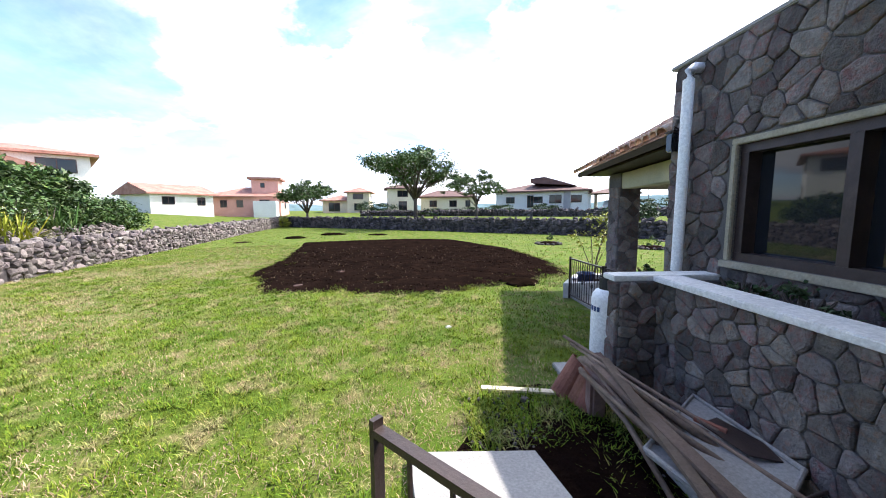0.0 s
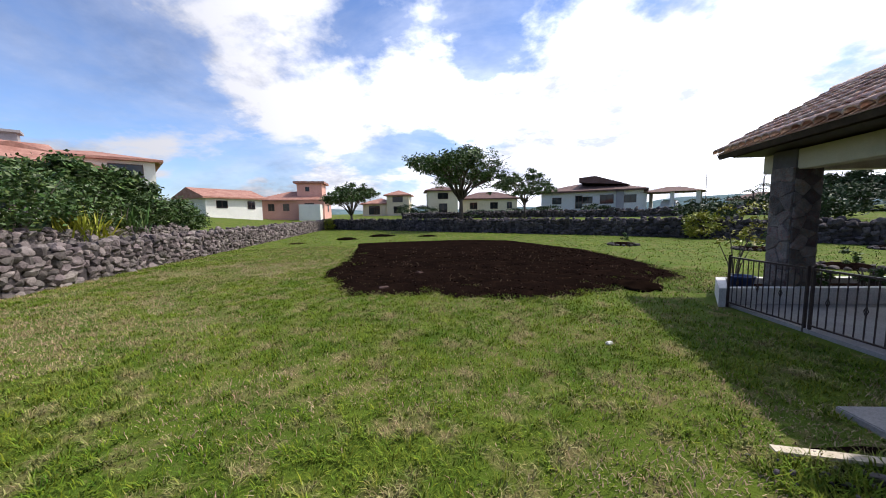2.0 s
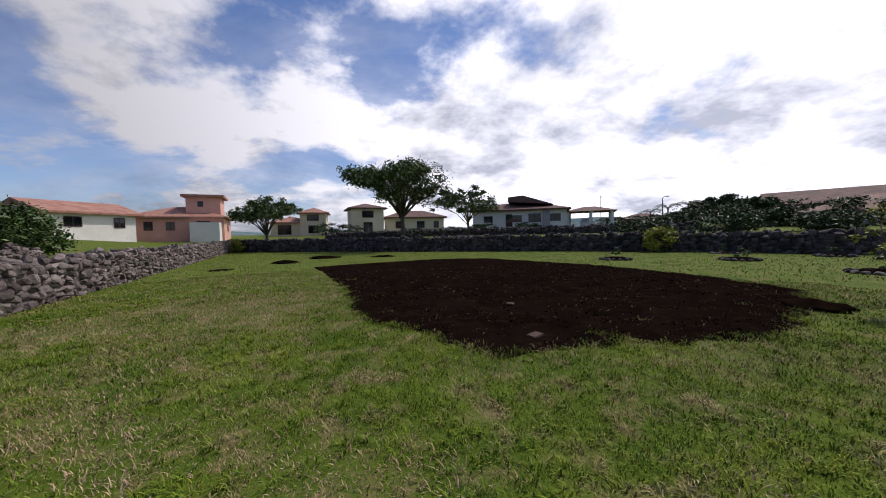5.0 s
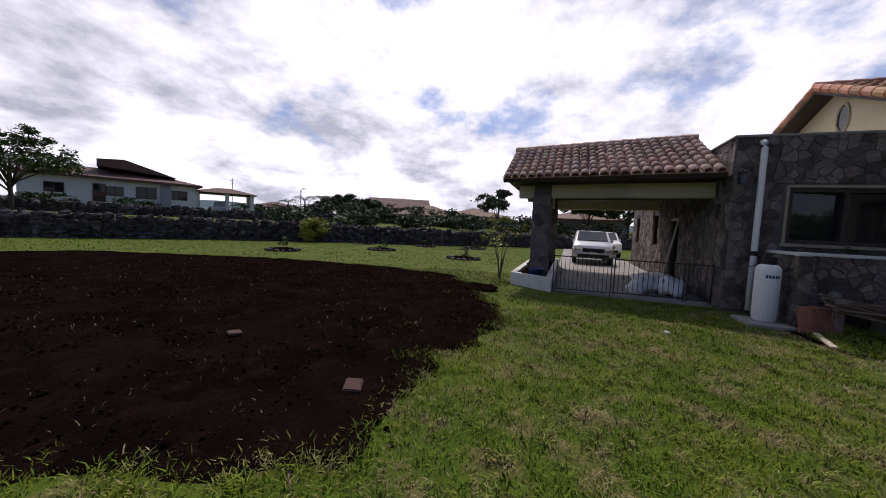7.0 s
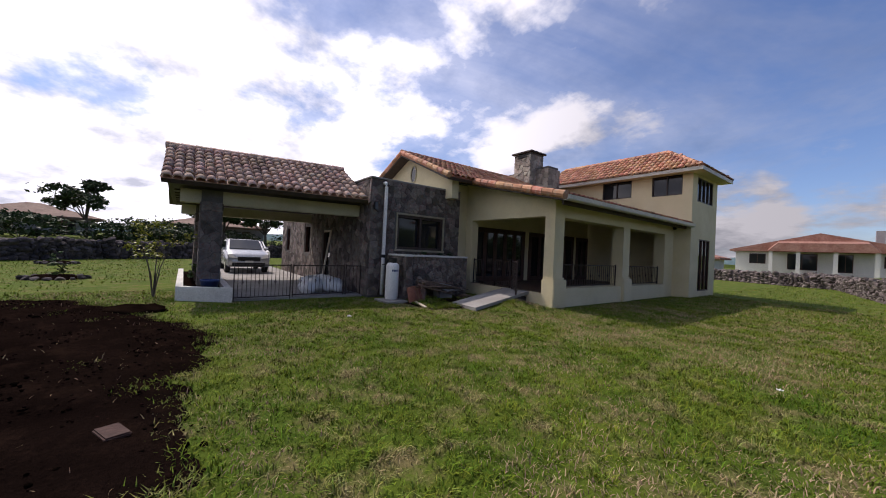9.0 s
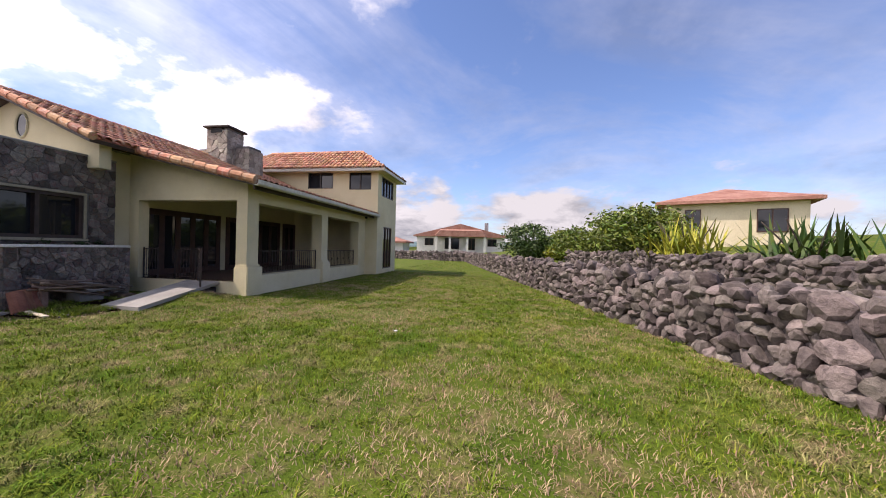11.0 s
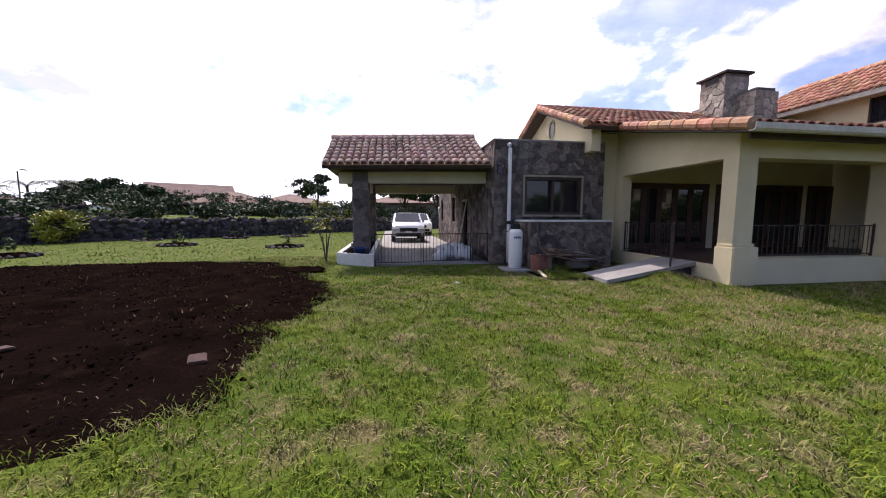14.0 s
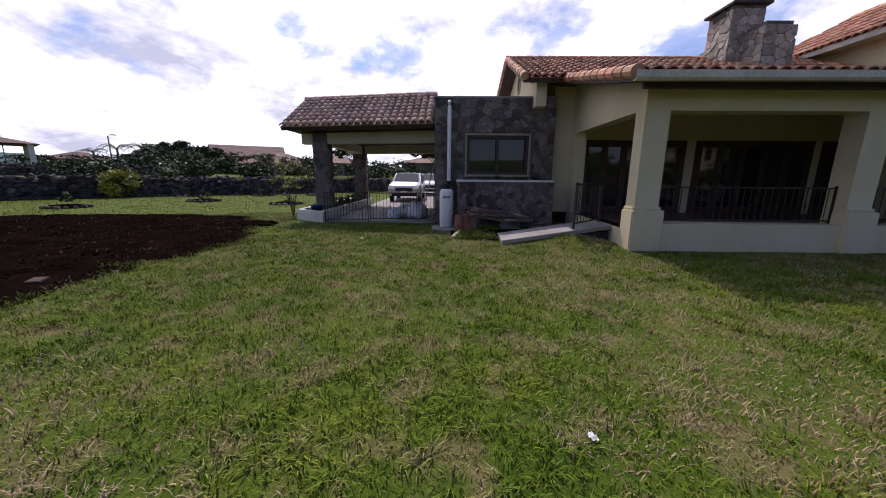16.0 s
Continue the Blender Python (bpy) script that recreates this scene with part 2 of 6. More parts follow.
# blue of the distant air is mixed into the hills' green
HILL = mat("hazed_hill", (0.10, 0.15, 0.16), (0.14, 0.20, 0.21), 0.01, 1.0, 0.0, 0.05, spec=0.0)
ASPH = mat("asphalt", (0.07, 0.07, 0.072), (0.11, 0.108, 0.105), 0.6, 0.95, 0.3, 30.0)
BLUEP = mat("blue_plastic", (0.02, 0.045, 0.14), (0.03, 0.06, 0.19), 3.0, 0.45, 0.05, 30.0)
RUBBER = mat("black_rubber", (0.012, 0.012, 0.012), (0.02, 0.02, 0.02), 5.0, 0.7, 0.2, 40.0)
SILVER = mat("silver_paint", (0.55, 0.56, 0.58), (0.60, 0.61, 0.63), 0.8, 0.25, 0.0, 20.0, metal=0.5)


# ---- building helpers ----
def part(name, bm, material, parent=None, label="", smooth=False):
    """Links a bmesh as one mesh object under a thing or part."""
    me = bpy.data.meshes.new(name)
    bm.normal_update()
    bm.to_mesh(me)
    bm.free()
    me.materials.append(material)
    if smooth:
        me.polygons.foreach_set("use_smooth", [True] * len(me.polygons))
    ob = new(name, me)
    if parent:
        ob.parent = parent
    if label:
        ob["label"] = label
    return ob


def thing(name, label, category, group="", kind="", at=None):
    e = new(name)
    if at:
        e.location = at
    return tagged(e, label, category, group, kind)


def box(bm, x0, y0, z0, x1, y1, z1, bevel=0.0):
    r = bmesh.ops.create_cube(bm, size=1.0)
    vs = r["verts"]
    bmesh.ops.scale(bm, vec=(abs(x1 - x0), abs(y1 - y0), abs(z1 - z0)), verts=vs)
    bmesh.ops.translate(bm, vec=((x0 + x1) / 2, (y0 + y1) / 2, (z0 + z1) / 2), verts=vs)
    if bevel:
        es = list({e for v in vs for e in v.link_edges})
        bmesh.ops.bevel(bm, geom=es, offset=bevel, segments=2, affect="EDGES")
    return bm


def boxes(*rows, bevel=0.0):
    bm = bmesh.new()
    for r in rows:
        box(bm, *r, bevel=bevel)
    return bm


def tube(bm, pts, radii, n=8, cap=True):
    """A round bar along points; radii one number or one a point."""
    if isinstance(radii, (int, float)):
        radii = [radii] * len(pts)
    pts = [Vector(p) for p in pts]
    rings = []
    for i, p in enumerate(pts):
        d = (pts[min(i + 1, len(pts) - 1)] - pts[max(i - 1, 0)]).normalized()
        a = d.orthogonal().normalized() if abs(d.z) > 0.95 else d.cross(Vector((0, 0, 1))).normalized()
        b = d.cross(a)
        rings.append([bm.verts.new(p + (a * math.cos(2 * math.pi * k / n) + b * math.sin(2 * math.pi * k / n)) * radii[i]) for k in range(n)])
    for r0, r1 in zip(rings, rings[1:]):
        for k in range(n):
            bm.faces.new((r0[k], r0[(k + 1) % n], r1[(k + 1) % n], r1[k]))
    if cap:
        bm.faces.new(rings[0][::-1])
        bm.faces.new(rings[-1])
    return bm


def tubes(*rows, n=8):
    bm = bmesh.new()
    for pts, r in rows:
        tube(bm, pts, r, n)
    return bm


def prism(pts, depth):
    """A flat polygon (3D points) thickened along a vector."""
    bm = bmesh.new()
    d = Vector(depth)
    a = [bm.verts.new(p) for p in pts]
    b = [bm.verts.new(Vector(p) + d) for p in pts]
    bm.faces.new(a)
    bm.faces.new(b[::-1])
    for i in range(len(a)):
        j = (i + 1) % len(a)
        bm.faces.new((a[j], a[i], b[i], b[j]))
    bmesh.ops.recalc_face_normals(bm, faces=bm.faces)
    return bm


def mesh_np(name, verts, faces, material, parent=None, smooth=False):
    """A mesh from numpy arrays; faces all of one length."""
    me = bpy.data.meshes.new(name)
    nf, k = faces.shape
    me.vertices.add(len(verts))
    me.vertices.foreach_set("co", verts.astype(np.float32).ravel())
    me.loops.add(nf * k)
    me.loops.foreach_set("vertex_index", faces.astype(np.int32).ravel())
    me.polygons.add(nf)
    me.polygons.foreach_set("loop_start", np.arange(0, nf * k, k, dtype=np.int32))
    me.polygons.foreach_set("use_smooth", np.full(nf, smooth))
    me.update(calc_edges=True)
    me.materials.append(material)
    ob = new(name, me)
    if parent:
        ob.parent = parent
    return ob


# ---- the ground: one sheet, terraced behind the stone walls ----
BACK = [(-24.5, 46.8), (-0.4, 30.6), (9.5, 23.6), (16.5, 14.8), (21.5, 9.3), (30.0, -1.0), (46.0, -25.0), (60.0, -50.0)]


def west_x(y):
    return -15.0 - 0.21 * y


def sstep(v, a, b):
    t = min(1.0, max(0.0, (v - a) / (b - a)))
    return t * t * (3 - 2 * t)


def back_d(x, y):
    """How far a place lies behind the back wall's line."""
    best, sign = 1e9, -1
    for (ax, ay), (bx, by) in zip(BACK, BACK[1:]):
        dx, dy = bx - ax, by - ay
        t = min(1.0, max(0.0, ((x - ax) * dx + (y - ay) * dy) / (dx * dx + dy * dy)))
        px, py = x - ax - t * dx, y - ay - t * dy
        d = math.hypot(px, py)
        if d < best:
            best, sign = d, (dx * py - dy * px)
    return best if sign > 0 else -best


def height(x, y):
    w = (west_x(y) - x) * 0.987
    zw = 0.85 * sstep(w, 0.25, 0.6) + 0.02 * min(40, max(0, w - 1)) + 0.09 * min(22, max(0, w - 6))
    zw += 0.55 * sstep(w, 2.3, 2.7) * sstep(y, -14, -12) * (1 - sstep(y, 15, 17))
    b = back_d(x, y)
    zb = 0.95 * sstep(b, 0.25, 0.6) + 0.035 * min(40, max(0, b - 1))
    z = max(zw, zb)
    r = math.hypot(x, y)
    z += 0.05 * noise.noise((x * 0.13, y * 0.13, 0)) * min(1, abs(r) / 10) * (1 if r < 90 else 0)
    z += 0.22 * math.exp(-((x + 3.1) ** 2 + (y + 3.3) ** 2) / 0.7)
    return z


def axis(lo, hi, step):
    mid = list(np.arange(lo, hi + 1e-6, step))
    out, s, v = [], step, hi
    while v < 2500:
        s *= 1.35
        v += s
        out.append(v)
    inn, s, v = [], step, lo
    while v > -2500:
        s *= 1.35
        v -= s
        inn.append(v)
    return inn[::-1] + mid + out


gx, gy = axis(-40, 50, 0.55), axis(-40, 62, 0.55)
gv = np.array([(x, y, height(x, y) if abs(x) < 150 and abs(y) < 150 else 2.0 * (x < -20 or y > 50 or x > 50)) for y in gy for x in gx])
nx = len(gx)
gi = np.array([(j * nx + i, j * nx + i + 1, (j + 1) * nx + i + 1, (j + 1) * nx + i) for j in range(len(gy) - 1) for i in range(nx - 1)])
ground = mesh_np("ground", gv, gi, LAWN, smooth=True)
tagged(ground, "mown green lawn with straw-dry patches", "lawn", kind="structure")

# ---- the bare soil bed ----
BED = [(-11.8, 19.6), (-11.0, 17.2), (-9.6, 10.7), (-9.5, 8.6), (-9.15, 7.0), (-8.35, 6.1), (-7.6, 4.45), (-6.9, 4.6), (-5.4, 4.5), (-3.4, 4.05), (-1.6, 4.85), (0.3, 5.9), (1.6, 6.7), (1.8, 9.6), (1.2, 15.0), (-1.5, 21.1), (-5.0, 22.3), (-9.0, 21.0)]


def bed_edge(a):
    """The bed's reach from its middle towards an angle."""
    cx, cy = -4.6, 11.5
    best = 0
    for (x0, y0), (x1, y1) in zip(BED, BED[1:] + BED[:1]):
        dx, dy, ex, ey = math.cos(a), math.sin(a), x1 - x0, y1 - y0
        den = dx * ey - dy * ex
        if abs(den) > 1e-9:
            t = ((x0 - cx) * ey - (y0 - cy) * ex) / den
            u = ((x0 - cx) * dy - (y0 - cy) * dx) / den
            if t > 0 and 0 <= u <= 1:
                best = max(best, t)
    return best


EDGE = [bed_edge(2 * math.pi * k / 360) + 0.26 * noise.noise((k * 0.23, 0, 5)) + 0.09 * noise.noise((k * 0.55, 3, 5)) for k in range(360)]


def in_bed(x, y):
    a = math.degrees(math.atan2(y - 11.5, x + 4.6)) % 360
    return math.hypot(x + 4.6, y - 11.5) / EDGE[int(a) % 360]


bv, bf = [(-4.6, 11.5, height(-4.6, 11.5) + 0.06)], []
RINGS = 44
for r in range(1, RINGS + 1):
    for k in range(360):
        f = ((r - 0.97) / (RINGS - 0.97)) ** 0.8
        x, y = -4.6 + math.cos(radians(k)) * EDGE[k] * f, 11.5 + math.sin(radians(k)) * EDGE[k] * f
        z = height(x, y) + 0.012 + 0.05 * sstep(1 - f, 0, 0.08) + (0.05 * noise.noise((x * 1.3, y * 1.3, 1)) + 0.03 * noise.noise((x * 4, y * 4, 2))) * sstep(1 - f, 0, 0.1)
        bv.append((x, y, z if r < RINGS else height(x, y) - 0.03))
for r in range(RINGS - 1):
    for k in range(360):
        a, b = 1 + r * 360 + k, 1 + r * 360 + (k + 1) % 360
        bf.append((a, a + 360, b + 360, b))
bed = mesh_np("soil_bed", np.array(bv), np.array(bf), SOIL, smooth=True)
tagged(bed, "bare dark brown tilled soil bed in the lawn", "soil", kind="structure")


# ---- stone pieces ----
def stone_shapes(n, seed):
    rng = np.random.RandomState(seed)
    out = []
    for i in range(n):
        bm = bmesh.new()
        bmesh.ops.create_icosphere(bm, subdivisions=2, radius=0.5)
        v = np.array([tuple(x.co) for x in bm.verts])
        f = np.array([[x.index for x in p.verts] for p in bm.faces])
        bm.free()
        for _ in range(14):
            d = rng.normal(size=3)
            d /= np.linalg.norm(d)
            h = rng.uniform(0.24, 0.40)
            s = v @ d
            v -= np.outer(np.maximum(s - h, 0), d)
        v *= 1 + 0.05 * rng.normal(size=(len(v), 1))
        v /= np.ptp(v, axis=0)
        out.append((v, f))
    return out


STONES = stone_shapes(10, 4)


def dry_wall(name, line, tops, thick, size, material, label, near, seed, rows_h=None):
    """A wall of piled stones along a line of ground points; the stretch inside near gets single stones, the rest one joined mesh."""
    rng = np.random.RandomState(seed)
    e = thing(name, label, "stone wall", kind="structure")
    meshes = []
    for i, (v, f) in enumerate(STONES):
        me = bpy.data.meshes.new("stone")
        me.from_pydata(v.tolist(), [], f.tolist())
        me.materials.append(material)
        meshes.append(me)
    V, F, off, singles = [], [], 0, 0
    core = []
    for (ax, ay), (bx, by), t0, t1 in zip(line, line[1:], tops, tops[1:]):
        L = math.hypot(bx - ax, by - ay)
        ux, uy = (bx - ax) / L, (by - ay) / L
        qx, qy = -uy, ux
        s = 0.0
        steps = max(1, int(L / 2))
        for k in range(steps):
            f0, f1 = k / steps, (k + 1) / steps
            core.append((ax + (bx - ax) * f0, ay + (by - ay) * f0, ax + (bx - ax) * f1, ay + (by - ay) * f1, t0 + (t1 - t0) * f0, qx, qy))
        while s < L:
            w = size * rng.uniform(0.7, 1.5)
            for side in (-1, 0, 1):
                z = rng.uniform(-0.12, -0.02)
                x0, y0 = ax + ux * s, ay + uy * s
                top = t0 + (t1 - t0) * s / L + rng.uniform(-0.08, 0.08)
                if side == 0:
                    z = top - size * 0.55
                while z < top - size * 0.25:
                    h = size * rng.uniform(0.52, 1.05)
                    ww = w * rng.uniform(0.75, 1.25)
                    o = side * (thick / 2 - size * 0.32) + rng.uniform(-0.05, 0.05)
                    j = rng.uniform(-0.3, 0.3) * size
                    x, y = x0 + ux * j + qx * o, y0 + uy * j + qy * o
                    zz = z + h / 2 + GROUND_OF(x0, y0)
                    m = Matrix.LocRotScale((x, y, zz), Euler((rng.uniform(-0.25, 0.25), rng.uniform(-0.25, 0.25), math.atan2(uy, ux) + rng.uniform(-0.4, 0.4))), (ww * 1.04, size * rng.uniform(0.8, 1.2), h * 1.15))
                    i = rng.randint(len(STONES))
                    if near(x, y) and singles < 300 and side != 1:
                        ob = new("stone", meshes[i])
                        ob.parent = e
                        ob.matrix_basis = m
                        singles += 1
                    else:
                        v, f = STONES[i]
                        mm = np.array(m)
                        V.append(v @ mm[:3, :3].T + mm[:3, 3])
                        F.append(f + off)
                        off += len(v)
                    z += h * 0.86
                    if side == 0:
                        break
            s += w * 0.92
    rest = mesh_np("piled_stone", np.concatenate(V), np.concatenate(F), material, e, False)
    rest["kind"] = "stuff"
    bm = bmesh.new()
    for x0, y0, x1, y1, t, qx, qy in core:
        d = thick / 2 - size * 0.35
        zb = min(GROUND_OF(x0, y0), GROUND_OF(x1, y1)) - 0.2
        p = [(x0 - qx * d, y0 - qy * d), (x1 - qx * d, y1 - qy * d), (x1 + qx * d, y1 + qy * d), (x0 + qx * d, y0 + qy * d)]
        lo = [bm.verts.new((a, b, zb)) for a, b in p]
        hi = [bm.verts.new((a, b, zb + 0.2 + t - size * 0.35)) for a, b in p]
        bm.faces.new(hi)
        for k in range(4):
            bm.faces.new((lo[k], lo[(k + 1) % 4], hi[(k + 1) % 4], hi[k]))
    part("rubble_core", bm, ROCKD, e)
    return e


def GROUND_OF(x, y):
    return 0.0


wl = [(west_x(y), y) for y in (-60, -40, -20, 0, 20, 40, 49)]
dry_wall("wall_west", wl, [1.0, 1.0, 1.05, 1.1, 1.12, 1.2, 1.3], 0.75, 0.27, ROCK, "low dry-stacked wall of grey-brown field stones beside the lawn", lambda x, y: -9 < y < 10, 1)


def GROUND_OF(x, y):
    return 0.85


tl = [(west_x(y) - 2.4, y) for y in (-13, 0, 16)]
dry_wall("terrace_wall_west", tl, [0.62, 0.66, 0.55], 0.7, 0.21, ROCK, "second tier of stacked field stones holding the planted terrace", lambda x, y: -6 < y < 8, 2)


def GROUND_OF(x, y):
    return 0.0


dry_wall("wall_north", BACK, [1.3, 1.3, 1.3, 1.2, 1.15, 1.2, 1.2, 1.2], 0.8, 0.36, ROCKD, "dark stacked field-stone boundary wall behind the lawn", lambda x, y: 2 < x < 22, 3)
dry_wall("wall_south", [(-7.0, -37.0), (-1.0, -39.0), (6.0, -42.0)], [1.0, 1.0, 1.0], 0.7, 0.35, ROCK, "low field-stone wall across the far end of the lawn", lambda x, y: x < -4, 5)


def GROUND_OF(x, y):
    return height(x, y)


dry_wall("far_wall_north", [(-14.0, 53.0), (4.0, 42.0), (24.0, 29.0)], [0.75, 0.75, 0.75], 0.7, 0.42, ROCKD, "second dark field-stone wall across the lawn beyond", lambda x, y: False, 8)


# ---- the house ----
def clip(poly, px, py, nx_, ny_):
    """The part of a polygon on the side of a line that its normal points away from."""
    out = []
    for (x0, y0), (x1, y1) in zip(poly, poly[1:] + poly[:1]):
        d0, d1 = (x0 - px) * nx_ + (y0 - py) * ny_, (x1 - px) * nx_ + (y1 - py) * ny_
        if d0 <= 0:
            out.append((x0, y0))
        if d0 * d1 < 0:
            t = d0 / (d0 - d1)
            out.append((x0 + (x1 - x0) * t, y0 + (y1 - y0) * t))
    return out


def rubble(parent, origin, uvec, nvec, width, h0, h1, size, seed, holes=(), material=None, limit=300, gap=0.005, proud=0.024):
    """Irregular stones set in a wall's face: cells of scattered seeds, each a piece with rounded edges."""
    rng = np.random.RandomState(seed)
    U, N, O = Vector(uvec), Vector(nvec), Vector(origin)
    seeds = []
    nu, nv = max(1, round(width / size)), max(1, round((h1 - h0) / (size * 0.82)))
    for j in range(nv):
        for i in range(nu):
            seeds.append(((i + 0.5 + (j % 2) * 0.4 - 0.2 + rng.uniform(-0.45, 0.45)) * width / nu, h0 + (j + 0.5 + rng.uniform(-0.45, 0.45)) * (h1 - h0) / nv))
    seeds = [q for q in seeds if rng.rand() > 0.16]
    bmr, count = bmesh.new(), 0
    for i, (sx, sy) in enumerate(seeds):
        if any(a < sx < b and c < sy < d for a, c, b, d in holes):
            continue
        poly = [(0, h0), (width, h0), (width, h1), (0, h1)]
        for k, (tx, ty) in enumerate(seeds):
            if k != i and abs(tx - sx) < size * 2.6 and abs(ty - sy) < size * 2.6 and poly:
                poly = clip(poly, (sx + tx) / 2, (sy + ty) / 2, tx - sx, ty - sy)
        for a, c, b, d in holes:
            if sx <= a:
                cut = (a, 0, 1, 0) if c - 0.1 < sy < d + 0.1 else None
            elif sx >= b:
                cut = (b, 0, -1, 0) if c - 0.1 < sy < d + 0.1 else None
            else:
                cut = None
            if cut is None and a - size < sx < b + size:
                if sy >= d:
                    cut = (0, d, 0, -1)
                elif sy <= c:
                    cut = (0, c, 0, 1)
            if cut and poly:
                poly = clip(poly, *cut)
        if len(poly) < 3:
            continue
        cx, cy = sum(p[0] for p in poly) / len(poly), sum(p[1] for p in poly) / len(poly)
        ring = []
        for (x0, y0), (x1, y1) in zip(poly, poly[1:] + poly[:1]):
            if math.hypot(x1 - x0, y1 - y0) < 0.025:
                continue
            ring += [(x0 + (x1 - x0) * 0.13, y0 + (y1 - y0) * 0.13), (x0 + (x1 - x0) * 0.87, y0 + (y1 - y0) * 0.87)]
        if len(ring) < 5:
            continue

        def shrink(p, g):
            dx, dy = p[0] - cx, p[1] - cy
            r = math.hypot(dx, dy)
            f = max(0.3, (r - g) / r)
            return cx + dx * f, cy + dy * f

        hgt = proud * rng.uniform(0.7, 1.6)
        tilt = rng.uniform(-0.05, 0.05, 2)
        bm = bmesh.new() if count < limit else bmr
        def spot(p, h):
            return bm.verts.new(O + U * p[0] + Vector((0, 0, p[1])) + N * (h + (tilt[0] * (p[0] - cx) + tilt[1] * (p[1] - cy)) * (h > 0)))
        lo = [spot(shrink(p, gap), -0.005) for p in ring]
        mid = [spot(shrink(p, gap + 0.002), hgt * 0.65) for p in ring]
        hi = [spot(shrink(p, gap + 0.018), hgt) for p in ring]
        for A, B in ((lo, mid), (mid, hi)):
            for k in range(len(ring)):
                bm.faces.new((A[k], A[(k + 1) % len(ring)], B[(k + 1) % len(ring)], B[k]))
        bm.faces.new(hi)
        if bm is not bmr:
            bmesh.ops.recalc_face_normals(bm, faces=bm.faces)
            part("stone", bm, material or RUBBLE, parent)
        count += 1
    if len(bmr.verts):
        bmesh.ops.recalc_face_normals(bmr, faces=bmr.faces)
        ob = part("rubble_facing", bmr, material or RUBBLE, parent)
        ob["kind"] = "stuff"
    else:
        bmr.free()


TILE_MESH = {}


def tile_mesh(material, length, width):
    """One curved clay tile, its low end at the origin, running up along y."""
    key = (material.name, round(length, 3), round(width, 3))
    if key in TILE_MESH:
        return TILE_MESH[key]
    bm = bmesh.new()
    rows = []
    for y, r in ((0.0, width * 0.50), (length * 1.12, width * 0.40)):
        ring = []
        for k in range(7):
            a = math.pi * k / 6
            ring.append(bm.verts.new((math.cos(a) * r, y, math.sin(a) * r * 0.8 + (0.03 if y == 0 else 0.0))))
        rows.append(ring)
    inner = []
    for k in range(7):
        a = math.pi * k / 6
        inner.append(bm.verts.new((math.cos(a) * width * 0.42, 0.0, math.sin(a) * width * 0.34 + 0.022)))
    for k in range(6):
        bm.faces.new((rows[0][k], rows[0][k + 1], rows[1][k + 1], rows[1][k]))
        bm.faces.new((inner[k], inner[k + 1], rows[0][k + 1], rows[0][k]))
    bmesh.ops.recalc_face_normals(bm, faces=bm.faces)
    me = bpy.data.meshes.new("tile")
    bm.to_mesh(me)
    bm.free()
    me.materials.append(material)
    me.polygons.foreach_set("use_smooth", [k % 2 == 0 for k in range(len(me.polygons))])
    TILE_MESH[key] = me
    return me


def tile_slope(parent, p0, p1, up, material, limit=300, pitch=0.24, row=0.36, seed=0, cutter=None, thick=0.10):
    """A roof slope: a slab with curved clay tiles in columns. p0-p1 the eave, up the vector to the ridge."""
    rng = np.random.RandomState(seed)
    p0, p1, up = Vector(p0), Vector(p1), Vector(up)
    e = p1 - p0
    L, S = e.length, up.length
    ex, ey = e / L, up / S
    nz = ex.cross(ey).normalized()
    if nz.z < 0:
        nz = -nz
    pts = [p0, p1, p1 + up, p0 + up]
    if cutter:
        pts = [p0 + ex * a * L + ey * b * S for a, b in cutter]
    part("deck", prism([q - nz * 0.012 for q in pts], -nz * thick), FASCIA, parent)
    part("underlay", prism([q - nz * 0.002 for q in pts], nz * 0.02), material, parent)

    def inside(a, b):
        if not cutter:
            return True
        ok = False
        n = len(cutter)
        for i in range(n):
            (x0, y0), (x1, y1) = cutter[i], cutter[(i + 1) % n]
            if (y0 > b) != (y1 > b) and a < x0 + (b - y0) / (y1 - y0) * (x1 - x0):
                ok = not ok
        return ok

    nc, nr = max(1, round(L / pitch)), max(1, round(S / row))
    me = tile_mesh(material, row, pitch * 0.98)
    v0 = np.array([tuple(v.co) for v in me.vertices])
    f0 = [list(p.vertices) for p in me.polygons]
    side = ey.cross(nz)
    V, F, off, count = [], [], 0, 0
    for j in range(nr):
        for i in range(nc):
            a, b = (i + 0.5) / nc, j / nr
            if not inside(a, min(0.999, b + 0.3 / nr)):
                continue
            pos = p0 + ex * (a * L + rng.uniform(-0.008, 0.008)) + ey * (b * S - 0.04 * (j == 0) + rng.uniform(-0.012, 0.012)) + nz * (0.02 + rng.uniform(0, 0.008))
            m = Matrix((side, ey, nz)).transposed().to_4x4()
            m = Matrix.Translation(pos) @ m @ pose(0, 0, 0, 2.0, 0, rng.uniform(-1.5, 1.5))
            if count < limit:
                ob = new("tile", me)
                ob.parent = parent
                ob.matrix_basis = m
            else:
                mm = np.array(m)
                V.append(v0 @ mm[:3, :3].T + mm[:3, 3])
                F += [[q + off for q in p] for p in f0]
                off += len(v0)
            count += 1
    if V:
        ob = mesh_np("tile_field", np.concatenate(V), np.array(F), material, parent, True)
        ob["kind"] = "stuff"


